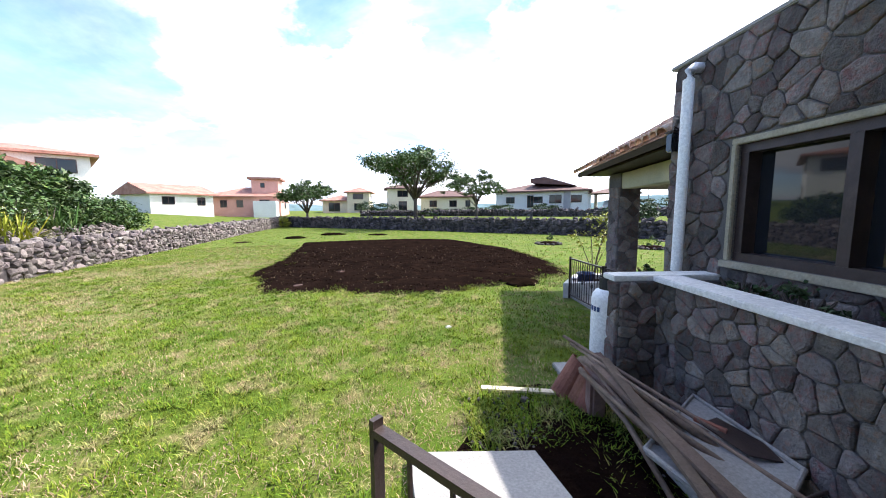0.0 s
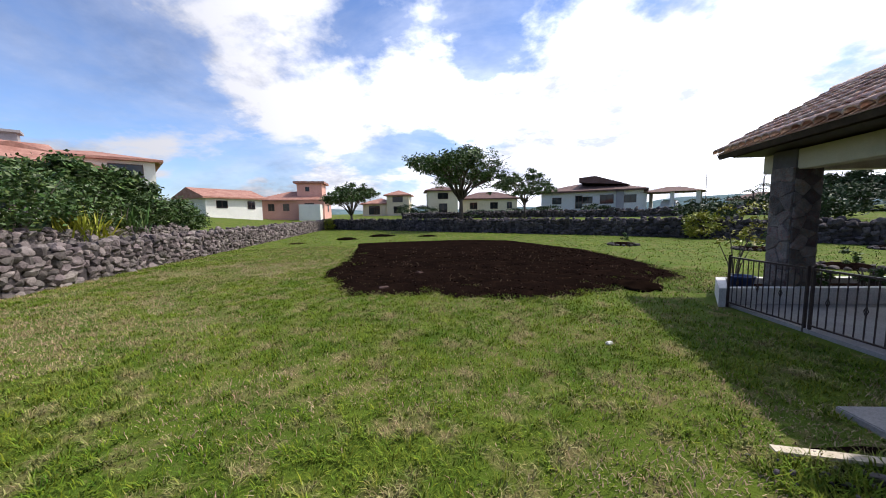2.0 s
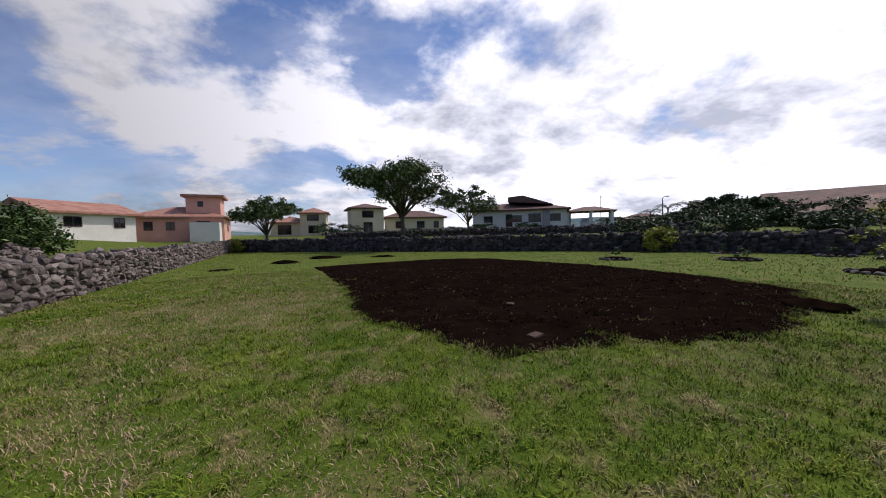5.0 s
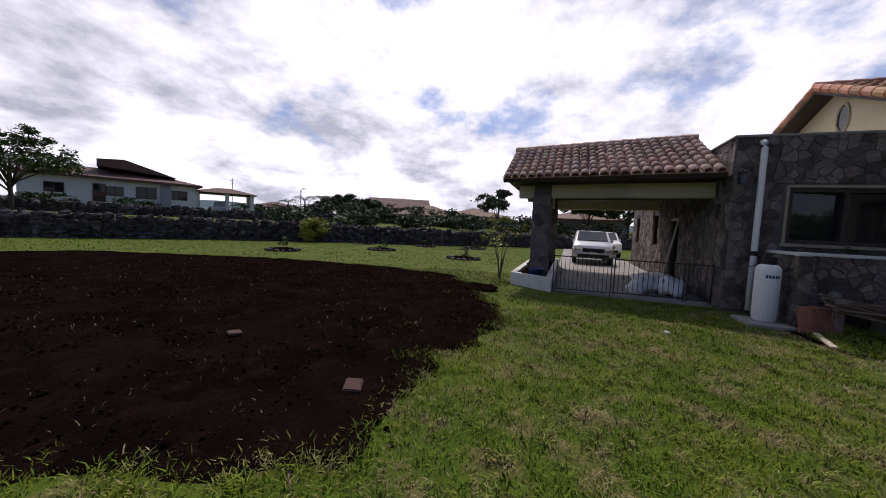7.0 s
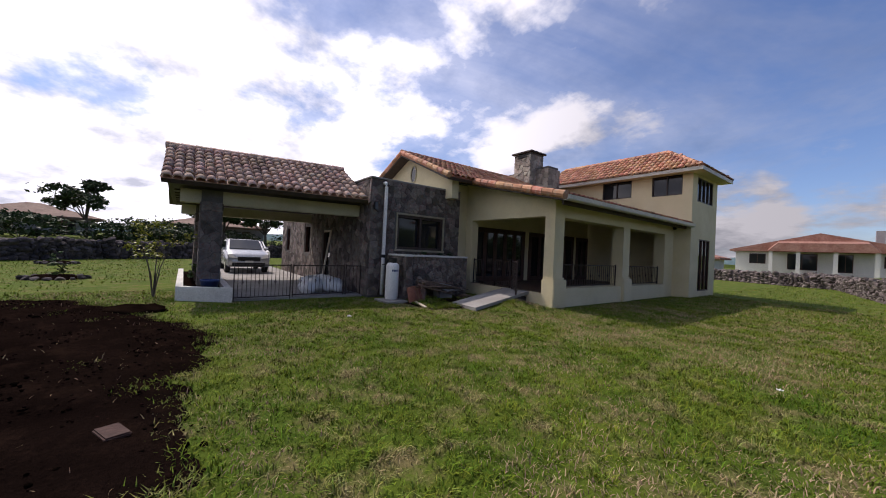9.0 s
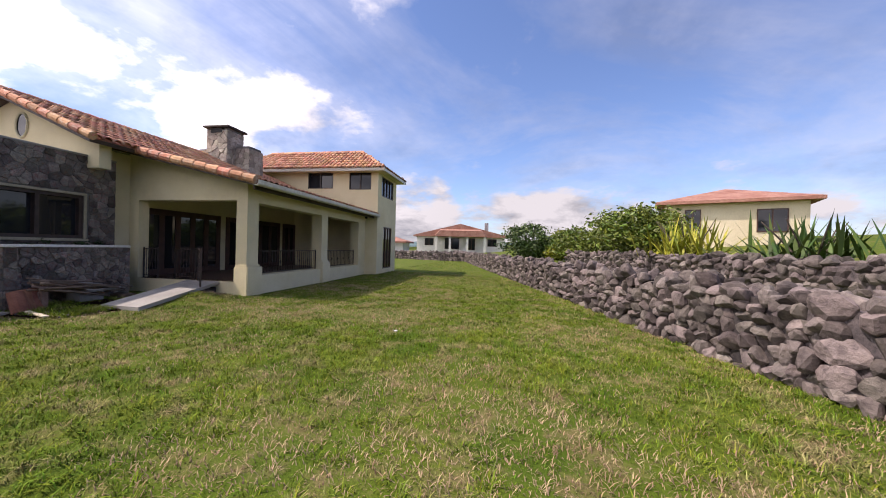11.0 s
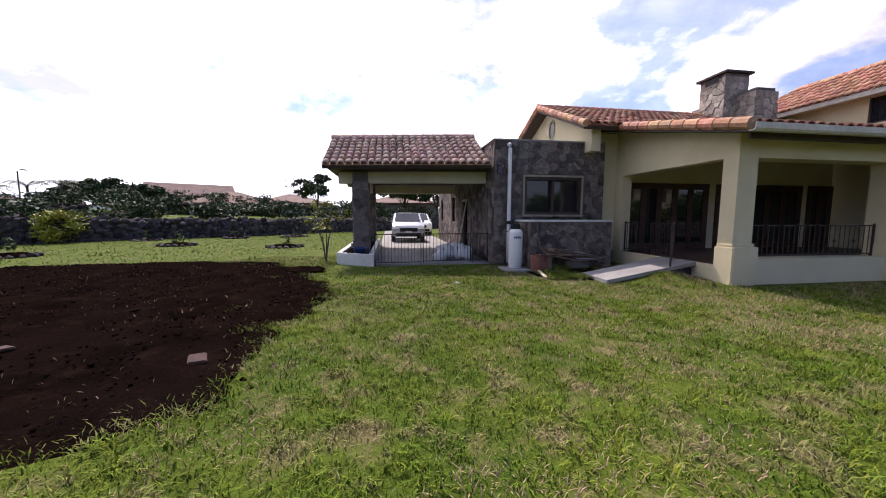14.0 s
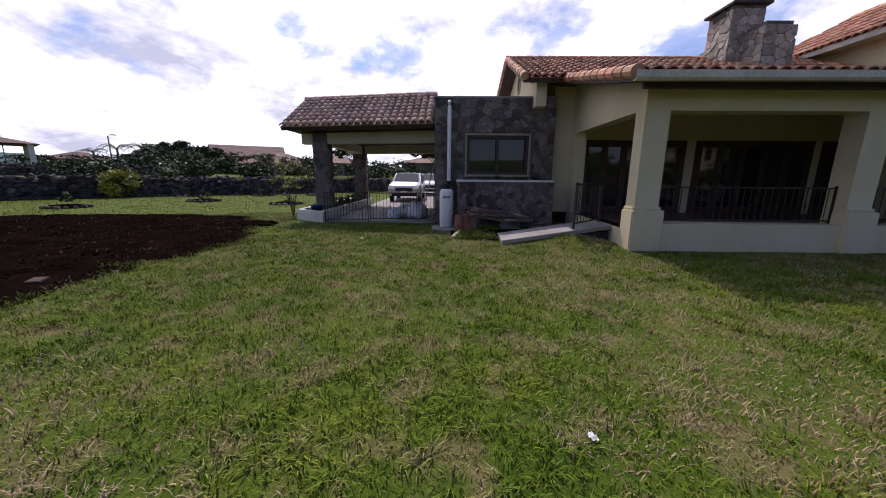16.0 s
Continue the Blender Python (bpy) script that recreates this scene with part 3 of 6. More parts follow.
def ridge_caps(parent, a, b, material, r=0.13):
    a, b = Vector(a), Vector(b)
    n = max(1, round((b - a).length / 0.38))
    for k in range(n):
        p, q = a + (b - a) * (k / n), a + (b - a) * ((k + 1.12) / n)
        bm = bmesh.new()
        tube(bm, [p, q], [r, r * 0.86], 10)
        part("ridge_tile", bm, material, parent, smooth=False)


def window_unit(parent, origin, u, w, z0, z1, n, panes=2, frame_mat=None, depth=0.10, proud=0.0, bar=0.05, name="window"):
    """A framed window with panes; origin its lower corner on the wall's outer face, u along the wall, n outward."""
    fm = frame_mat or DARKWOOD
    U, N, O = Vector(u), Vector(n), Vector(origin)

    def slab(a0, a1, b0, b1, d0, d1):
        bm = bmesh.new()
        p = [O + U * a + N * d + Vector((0, 0, b)) for d in (d0, d1) for b in (b0, b1) for a in (a0, a1)]
        v = [bm.verts.new(q) for q in p]
        for f in ((0, 1, 3, 2), (4, 6, 7, 5), (0, 4, 5, 1), (2, 3, 7, 6), (0, 2, 6, 4), (1, 5, 7, 3)):
            bm.faces.new([v[k] for k in f])
        bmesh.ops.recalc_face_normals(bm, faces=bm.faces)
        return bm

    win = part(name, slab(0, w, z0, z0 + bar, -depth, proud - 0.02), fm, parent)
    part("top_rail", slab(0, w, z1 - bar, z1, -depth, proud - 0.02), fm, win)
    for k in range(panes + 1):
        a = (w - bar) * k / panes
        part("stile", slab(a, a + bar, z0 + bar, z1 - bar, -depth, proud - 0.024), fm, win)
        if k < panes:
            part("pane", slab(a + bar, (w - bar) * (k + 1) / panes, z0 + bar, z1 - bar, -depth * 0.7, -depth * 0.7 + 0.01), GLASSD, win)
    return win


def wall_with_holes(name, parent, axis_, at, thick, lo, hi, z0, z1, holes, material, label=""):
    """A straight wall with openings (a, z, b, z); axis_ 'y' runs along y at x = at .. at + thick, 'x' the other way."""
    bm = bmesh.new()
    us = sorted({lo, hi, *[h[0] for h in holes], *[h[2] for h in holes]})
    zs = sorted({z0, z1, *[h[1] for h in holes], *[h[3] for h in holes]})
    for a, b in zip(us, us[1:]):
        for c, d in zip(zs, zs[1:]):
            m, k = (a + b) / 2, (c + d) / 2
            if any(h[0] < m < h[2] and h[1] < k < h[3] for h in holes):
                continue
            if axis_ == "y":
                box(bm, at, a, c, at + thick, b, d)
            else:
                box(bm, a, at, c, b, at + thick, d)
    bmesh.ops.remove_doubles(bm, verts=bm.verts, dist=0.0005)
    inner = [f for f in bm.faces]
    seen, dup = {}, []
    for f in inner:
        k = tuple(round(v, 3) for v in f.calc_center_median())
        if k in seen:
            dup += [f, seen[k]]
        seen[k] = f
    bmesh.ops.delete(bm, geom=list(set(dup)), context="FACES")
    return part(name, bm, material, parent, label)


house = thing("house", "cream stucco and grey stone house with clay tile roofs", "house")

# stone block with the window and the low planter in front of it
BH = 3.81
blk = wall_with_holes("stone_block", house, "y", 0.0, 0.35, -3.62, 0.0, 0.0, BH, [(-2.85, 1.58, -0.97, 2.74)], MORTAR, "grey rubble-stone wall block")
wall_with_holes("side_wall", house, "x", -0.351, 0.35, 0.352, 12.0, 0.0, BH, [(3.7, 0.1, 4.6, 2.2), (6.5, 1.2, 7.3, 2.5), (10.3, 1.2, 11.0, 2.5)], MORTAR, "grey rubble-stone side wall")
part("parapet_cap", boxes((-0.04, -3.62, BH, 0.40, 0.06, BH + 0.05), (0.401, -0.36, BH, 12.0, 0.06, BH + 0.05), bevel=0.012), CONC, house)
part("flat_roof", boxes((0.36, -3.6, BH - 0.35, 12.0, -0.36, BH - 0.2)), CONC, house)
part("back_wall", boxes((11.65, -12.0, 0, 12.0, -0.36, BH)), STUCCO, house)
rubble(blk, (-0.0, 0.0, 0), (0, -1, 0), (-1, 0, 0), 3.62, 0.05, BH, 0.205, 11, holes=[(0.86, 1.50, 2.96, 2.82)])
sw = part("side_facing", boxes((0.02, -0.02, 0.0, 0.03, -0.01, 0.1)), MORTAR, house)
rubble(sw, (0.0, 0.0, 0), (1, 0, 0), (0, 1, 0), 12.0, 0.05, BH, 0.26, 12, holes=[(3.65, 0.0, 4.65, 2.25), (6.45, 1.15, 7.35, 2.55), (10.25, 1.15, 11.05, 2.55)])
for row in ((-0.035, -2.91, 2.74, 0.1, -0.91, 2.80), (-0.035, -0.97, 1.58, 0.1, -0.91, 2.74), (-0.035, -2.91, 1.58, 0.1, -2.85, 2.74), (-0.06, -2.94, 1.51, 0.1, -0.88, 1.578)):
    part("window_sill" if row[2] < 1.55 else "window_surround", boxes(row, bevel=0.008), SURR, house)
window_unit(house, (0.0, -0.97, 0), (0, -1, 0), 1.88, 1.58, 2.74, (-1, 0, 0), 2, depth=0.24, bar=0.085, frame_mat=IRON)
window_unit(house, (3.7, 0.0, 0), (1, 0, 0), 0.9, 0.1, 2.2, (0, 1, 0), 1, depth=0.2, name="door")
window_unit(house, (6.5, 0.0, 0), (1, 0, 0), 0.8, 1.2, 2.5, (0, 1, 0), 1, depth=0.2)
window_unit(house, (10.3, 0.0, 0), (1, 0, 0), 0.7, 1.2, 2.5, (0, 1, 0), 1, depth=0.2)

# upper gable over the block, ridge running south
GX, GY, GZ = 2.60, -2.9, 5.60
part("gable_wall", prism([(-0.4, GY, BH - 0.3), (5.6, GY, BH - 0.3), (5.6, GY, 4.35), (GX, GY, GZ - 0.12), (-0.4, GY, 4.30)], (0, -0.3, 0)), STUCCO, house, "cream stucco gable")
ov = bmesh.new()
bmesh.ops.create_circle(ov, cap_ends=True, segments=20, radius=0.24, matrix=Matrix.Translation((2.25, GY + 0.012, 4.74)) @ Matrix.Rotation(radians(90), 4, "X") @ Matrix.Diagonal((0.8, 1.35, 1, 1)))
part("oval_window", ov, GLASSD, house)
ring = bmesh.new()
tube(ring, [(2.25 + 0.21 * math.cos(a), GY + 0.02, 4.74 + 0.345 * math.sin(a)) for a in [2 * math.pi * k / 24 for k in range(25)]], 0.03, 6)
part("oval_frame", ring, BEAMC, house)
upper = part("upper_roof", boxes((GX - 0.05, -12.9, GZ - 0.14, GX + 0.05, GY + 0.4, GZ - 0.06)), FASCIA, house, "clay tile gable roof")
tile_slope(upper, (-0.75, GY + 0.45, 4.17), (-0.75, -13.0, 4.17), (GX + 0.75, 0, GZ - 4.17), TILE, seed=3, limit=260)
tile_slope(upper, (5.95, -13.0, 4.17), (5.95, GY + 0.45, 4.17), (GX - 5.95, 0, GZ - 4.17), TILE, seed=4, limit=0)
ridge_caps(upper, (GX, GY + 0.47, GZ + 0.05), (GX, -12.9, GZ + 0.05), TILE)
ridge_caps(upper, (-0.78, GY + 0.42, 4.22), (GX, GY + 0.42, GZ + 0.04), TILE, 0.11)
ridge_caps(upper, (5.98, GY + 0.42, 4.22), (GX, GY + 0.42, GZ + 0.04), TILE, 0.11)

# covered porch
PX, PY, PF = -3.82, -4.26, 0.42      # outer west face, outer north face, floor
part("porch_floor", boxes((PX + 0.02, -13.0, 0.0, 4.0, PY - 0.02, PF)), PTILE, house, "tiled porch floor")
NH = [(PX + 0.36, PF, -0.05, 2.82)]
wall_with_holes("porch_north_wall", house, "x", PY - 0.32, 0.32, PX + 0.0, 0.34, 0.0, 3.28, NH, STUCCO, "cream stucco porch front")
part("porch_gable", prism([(PX, PY, 3.28), (0.34, PY, 3.28), (0.34, PY, 4.26), (PX, PY, 3.34)], (0, -0.32, 0)), STUCCO, house)
WH = [(-8.55, 0.58, -4.75, 2.80), (-12.3, 0.58, -9.05, 2.80)]
wall_with_holes("porch_west_wall", house, "y", PX, 0.45, -13.2, PY - 0.321, 0.0, 3.28, WH, STUCCO, "cream stucco porch side with two wide openings")
for y0, y1 in ((-4.75, PY + 0.05), (-9.05, -8.55)):
    part("column_base", boxes((PX - 0.10, y0 - 0.09, 0.0, PX + 0.36, y1 + 0.03, 0.86), (PX - 0.05, y0 - 0.04, 0.86, PX + 0.35, y1, 0.93), bevel=0.02), STUCCO, house)
part("porch_back_wall", boxes((0.3, -13.0, PF, 0.6, -3.63, 4.2)), STUCCO, house)
part("porch_ceiling", prism([(PX + 0.1, PY - 0.3, 3.10), (0.34, PY - 0.3, 3.85), (0.34, -13.0, 3.85), (PX + 0.1, -13.0, 3.10)], (0, 0, 0.05)), DARKWOOD, house)
porch_roof = part("porch_roof", boxes((PX - 0.5, -13.2, 3.08, PX - 0.44, PY + 0.35, 3.20)), FASCIA, house, "clay tile lean-to roof")
tile_slope(porch_roof, (-4.52, PY + 0.62, 3.26), (-4.52, -13.18, 3.26), (5.3, 0, 1.22), TILE, seed=5, limit=280)
ridge_caps(porch_roof, (-4.55, PY + 0.60, 3.30), (0.75, PY + 0.60, 4.52), TILE, 0.13)
gut = bmesh.new()
prof = [(-0.13, 0.09), (-0.15, 0.09), (-0.14, -0.02), (-0.10, -0.06), (0.0, -0.06), (0.0, -0.04), (-0.09, -0.04), (-0.12, -0.01)]
a = [gut.verts.new((-4.52 + px, PY + 0.65, 3.21 + pz)) for px, pz in prof]
b = [gut.verts.new((-4.52 + px, -13.2, 3.21 + pz)) for px, pz in prof]
for k in range(len(prof)):
    gut.faces.new((a[k], a[(k + 1) % len(prof)], b[(k + 1) % len(prof)], b[k]))
gut.faces.new(a)
gut.faces.new(b[::-1])
bmesh.ops.recalc_face_normals(gut, faces=gut.faces)
part("gutter", gut, GUTTER, house, "painted metal gutter")
# dark glazed doors in the porch's back wall, widened to stand for interior shade
for y0, w, n_ in ((-4.6, 3.2, 5), (-8.1, 3.6, 5), (-11.95, 1.1, 2)):
    d = window_unit(house, (0.3, y0, 0), (0, -1, 0), w, PF, 2.65, (-1, 0, 0), n_, depth=0.0, proud=0.06, bar=0.20, name="door")

# two-storey part
TX, TY = -4.5, -13.2
wall_with_holes("tower_north_wall", house, "x", TY - 0.3, 0.3, TX, 4.6, 0.0, 5.75, [(-1.87, 4.72, -0.36, 5.66), (-4.1, 4.66, -2.82, 5.66)], STUCCO, "cream stucco upper storey wall")
wall_with_holes("tower_west_wall", house, "y", TX, 0.3, -16.2, TY - 0.301, 0.0, 5.75, [(-15.9, 4.4, -13.8, 5.5), (-15.7, 0.3, -14.2, 2.7)], STUCCO)
part("tower_south_wall", boxes((TX, -16.5, 0, 4.6, -16.2, 5.75)), STUCCO, house)
part("tower_east_wall", boxes((4.3, -16.19, 0, 4.6, TY - 0.31, 5.75)), STUCCO, house)
window_unit(house, (-0.36, TY, 0), (-1, 0, 0), 1.51, 4.72, 5.66, (0, 1, 0), 2, depth=0.12, frame_mat=IRON)
window_unit(house, (-2.82, TY, 0), (-1, 0, 0), 1.28, 4.66, 5.66, (0, 1, 0), 2, depth=0.12, frame_mat=IRON)
window_unit(house, (TX, -13.8, 0), (0, -1, 0), 2.1, 4.4, 5.5, (-1, 0, 0), 4, depth=0.12, frame_mat=IRON)
window_unit(house, (TX, -14.2, 0), (0, -1, 0), 1.5, 0.3, 2.7, (-1, 0, 0), 3, depth=0.12)
tower_roof = part("tower_roof", boxes((-0.2, -14.9, 6.95, 0.4, -14.8, 7.0)), FASCIA, house, "clay tile hip roof")
EX0, EX1, EY0, EY1, EZ, RZ = TX - 0.45, 5.1, -16.9, TY + 0.5, 5.72, 7.1
hx = (EY1 - EY0) / 2
W_ = EX1 - EX0
tile_slope(tower_roof, (EX1, EY1, EZ), (EX0, EY1, EZ), (0, -hx, RZ - EZ), TILE, limit=280, seed=6, cutter=[(0, 0), (1, 0), (1 - hx / W_, 1), (hx / W_, 1)])
tile_slope(tower_roof, (EX0, EY1, EZ), (EX0, EY0, EZ), (hx, 0, RZ - EZ), TILE, limit=150, seed=7, cutter=[(0, 0), (1, 0), (0.5, 1)])
tile_slope(tower_roof, (EX0, EY0, EZ), (EX1, EY0, EZ), (0, hx, RZ - EZ), TILE, limit=0, seed=8, cutter=[(0, 0), (1, 0), (1 - hx / W_, 1), (hx / W_, 1)])
ridge_caps(tower_roof, (EX0, EY1, EZ + 0.04), (EX0 + hx, EY1 - hx, RZ + 0.06), TILE, 0.11)
ridge_caps(tower_roof, (EX0 + hx, EY1 - hx, RZ + 0.05), (EX1 - hx, EY1 - hx, RZ + 0.05), TILE, 0.11)
part("eave_board", boxes((EX0 - 0.03, EY1, EZ - 0.14, EX1, EY1 + 0.03, EZ + 0.02), (EX0 - 0.06, EY0, EZ - 0.14, EX0 - 0.031, EY1 + 0.03, EZ + 0.02)), GUTTER, house)
part("soffit", boxes((EX0, EY0, EZ - 0.12, EX1, EY1 - 0.002, EZ - 0.08)), STUCCO, house)

# chimney of pale rubble
CHX0, CHX1, CHY0, CHY1, CHZ = 1.55, 2.65, -10.5, -9.5, 6.95
chim = part("chimney", boxes((CHX0, CHY0, 4.2, CHX1, CHY1, CHZ), (CHX0 - 0.75, CHY0 - 0.3, 4.2, CHX0 - 0.001, CHY1 - 0.5, CHZ - 0.75), (CHX1 + 0.001, CHY0 + 0.2, 4.2, CHX1 + 0.5, CHY1 - 0.15, CHZ - 0.95)), MORTAR, house, "pale rubble-stone chimney")
PALESTONE = mat("pale_rubble", (0.34, 0.30, 0.25), (0.46, 0.41, 0.34), 2.6, 0.9, 0.5, 26.0, c=(0.26, 0.20, 0.16), rand=0.3)
rubble(chim, (CHX1, CHY1, 0), (-1, 0, 0), (0, 1, 0), CHX1 - CHX0, 4.2, CHZ - 0.1, 0.28, 21, material=PALESTONE)
rubble(chim, (CHX0, CHY1, 0), (0, -1, 0), (-1, 0, 0), CHY1 - CHY0, 4.2, CHZ - 0.1, 0.28, 22, material=PALESTONE)
rubble(chim, (CHX0 - 0.001, CHY1 - 0.5, 0), (-1, 0, 0), (0, 1, 0), 0.75, 4.2, CHZ - 0.85, 0.28, 23, material=PALESTONE)
rubble(chim, (CHX0 - 0.75, CHY1 - 0.5, 0), (0, -1, 0), (-1, 0, 0), 0.95, 4.2, CHZ - 0.85, 0.28, 24, material=PALESTONE)
rubble(chim, (CHX1 + 0.5, CHY1 - 0.15, 0), (-1, 0, 0), (0, 1, 0), 0.5, 4.2, CHZ - 1.0, 0.28, 26, material=PALESTONE)
part("chimney_cap", boxes((CHX0 - 0.13, CHY0 - 0.13, CHZ, CHX1 + 0.13, CHY1 + 0.13, CHZ + 0.09), bevel=0.02), FASCIA, house)
# solid black block; paints the dark inside of the smoke opening
part("smoke_slot", boxes((CHX0 + 0.25, CHY1 - 0.03, CHZ - 0.24, CHX1 - 0.25, CHY1 + 0.05, CHZ - 0.04)), RUBBER, house)

# planter
pl = part("planter_wall", boxes((-0.70, -3.5, 0, -0.50, -0.92, 1.36), (-1.12, -0.92, 0, -0.02, -0.72, 1.36)), MORTAR, house, "rubble-stone planter wall")
rubble(pl, (-0.70, -0.92, 0), (0, -1, 0), (-1, 0, 0), 2.58, 0.02, 1.36, 0.15, 31)
rubble(pl, (-1.12, -0.92, 0), (1, 0, 0), (0, -1, 0), 0.42, 0.02, 1.36, 0.15, 32)
rubble(pl, (-1.12, -0.72, 0), (0, -1, 0), (-1, 0, 0), 0.2, 0.02, 1.36, 0.15, 34)
rubble(pl, (-1.12, -0.72, 0), (1, 0, 0), (0, 1, 0), 1.1, 0.02, 1.36, 0.18, 33)
part("planter_cap", boxes((-0.76, -3.5, 1.36, -0.46, -0.90, 1.42), (-1.17, -0.899, 1.36, -0.02, -0.66, 1.42), bevel=0.01), WHITED, house, "pale concrete planter cap")
part("planter_soil", boxes((-0.499, -3.5, 1.1, -0.02, -0.93, 1.24)), SOIL, house)

# carport, its front running at a slant from the stone block
SKEW = 0.19


def skewed(bm):
    for v in bm.verts:
        v.co.x += SKEW * v.co.y
    return bm


carport = thing("carport", "open carport with rubble pillars and clay tile roof", "carport")
for i, (px, py) in enumerate(((0.97 + SKEW * 4.12, 4.12), (6.4 + SKEW * 4.12, 4.12))):
    p = part("pillar", boxes((px - 0.25, py - 0.25, 0.1, px + 0.25, py + 0.25, 2.98)), MORTAR, carport, "rubble-stone pillar")
    for k, (o, u, n_) in enumerate((((px - 0.25, py + 0.25), (0, -1, 0), (-1, 0, 0)), ((px - 0.25, py - 0.25), (1, 0, 0), (0, -1, 0)), ((px + 0.25, py + 0.25), (-1, 0, 0), (0, 1, 0)))):
        rubble(p, (o[0], o[1], 0), u, n_, 0.5, 0.3, 2.65, 0.2, 40 + i * 3 + k)
part("front_beam", skewed(boxes((0.80, 0.04, 2.60, 1.12, 4.85, 2.97), bevel=0.01)), BEAMC, carport, "cream plastered beam")
part("back_beam", skewed(boxes((6.25, 0.04, 2.60, 6.57, 4.85, 2.97), bevel=0.01)), BEAMC, carport)
part("side_beam", skewed(boxes((1.121, 3.97, 2.60, 6.249, 4.27, 2.96))), BEAMC, carport)
for k in range(6):
    x = 1.5 + k * 0.85
    part("rafter", skewed(boxes((x, 0.05, 2.98, x + 0.1, 5.0, 3.04))), FASCIA, carport)
croof = part("roof", skewed(boxes((0.30, 0.05, 3.01, 6.9, 5.12, 3.045))), FASCIA, carport, "pale clay tile roof")
CR = (2.45, 4.38)
tile_slope(croof, (0.02 + SKEW * 5.25, 5.25, 3.08), (0.02 + SKEW * 0.09, 0.09, 3.08), (CR[0] - 0.02, 0, CR[1] - 3.08), TILEP, seed=9, limit=300)
tile_slope(croof, (7.0 + SKEW * 0.09, 0.09, 3.08), (7.0 + SKEW * 5.25, 5.25, 3.08), (CR[0] - 7.0, 0, CR[1] - 3.08), TILEP, seed=10, limit=0)
ridge_caps(croof, (CR[0] + SKEW * 5.27, 5.27, CR[1] + 0.05), (CR[0] + SKEW * 0.09, 0.09, CR[1] + 0.05), TILEP, 0.12)
part("gable_board", skewed(prism([(0.12, 5.10, 3.02), (6.9, 5.10, 3.02), (CR[0], 5.10, CR[1] - 0.05)], (0, -0.06, 0))), FASCIA, carport)
part("kerb_planter", prism([(0.10, 3.66, 0.0), (0.86, 4.84, 0.0), (7.6, 4.84, 0.0), (7.6, 4.68, 0.0), (0.95, 4.68, 0.0), (0.38, 3.82, 0.0), (7.6, 3.82, 0.0), (7.6, 3.66, 0.0)], (0, 0, 0.36)), WHITED, carport, "low whitewashed planter kerb")
part("planter_soil", prism([(0.38, 3.821, 0.0), (0.95, 4.679, 0.0), (7.59, 4.679, 0.0), (7.59, 3.821, 0.0)], (0, 0, 0.24)), SOIL, carport)
drive = tagged(part("driveway", boxes((0.3, 0.05, -0.05, 24.0, 3.65, 0.06)), CONC), "grey concrete driveway slab under the carport", "driveway", kind="structure")


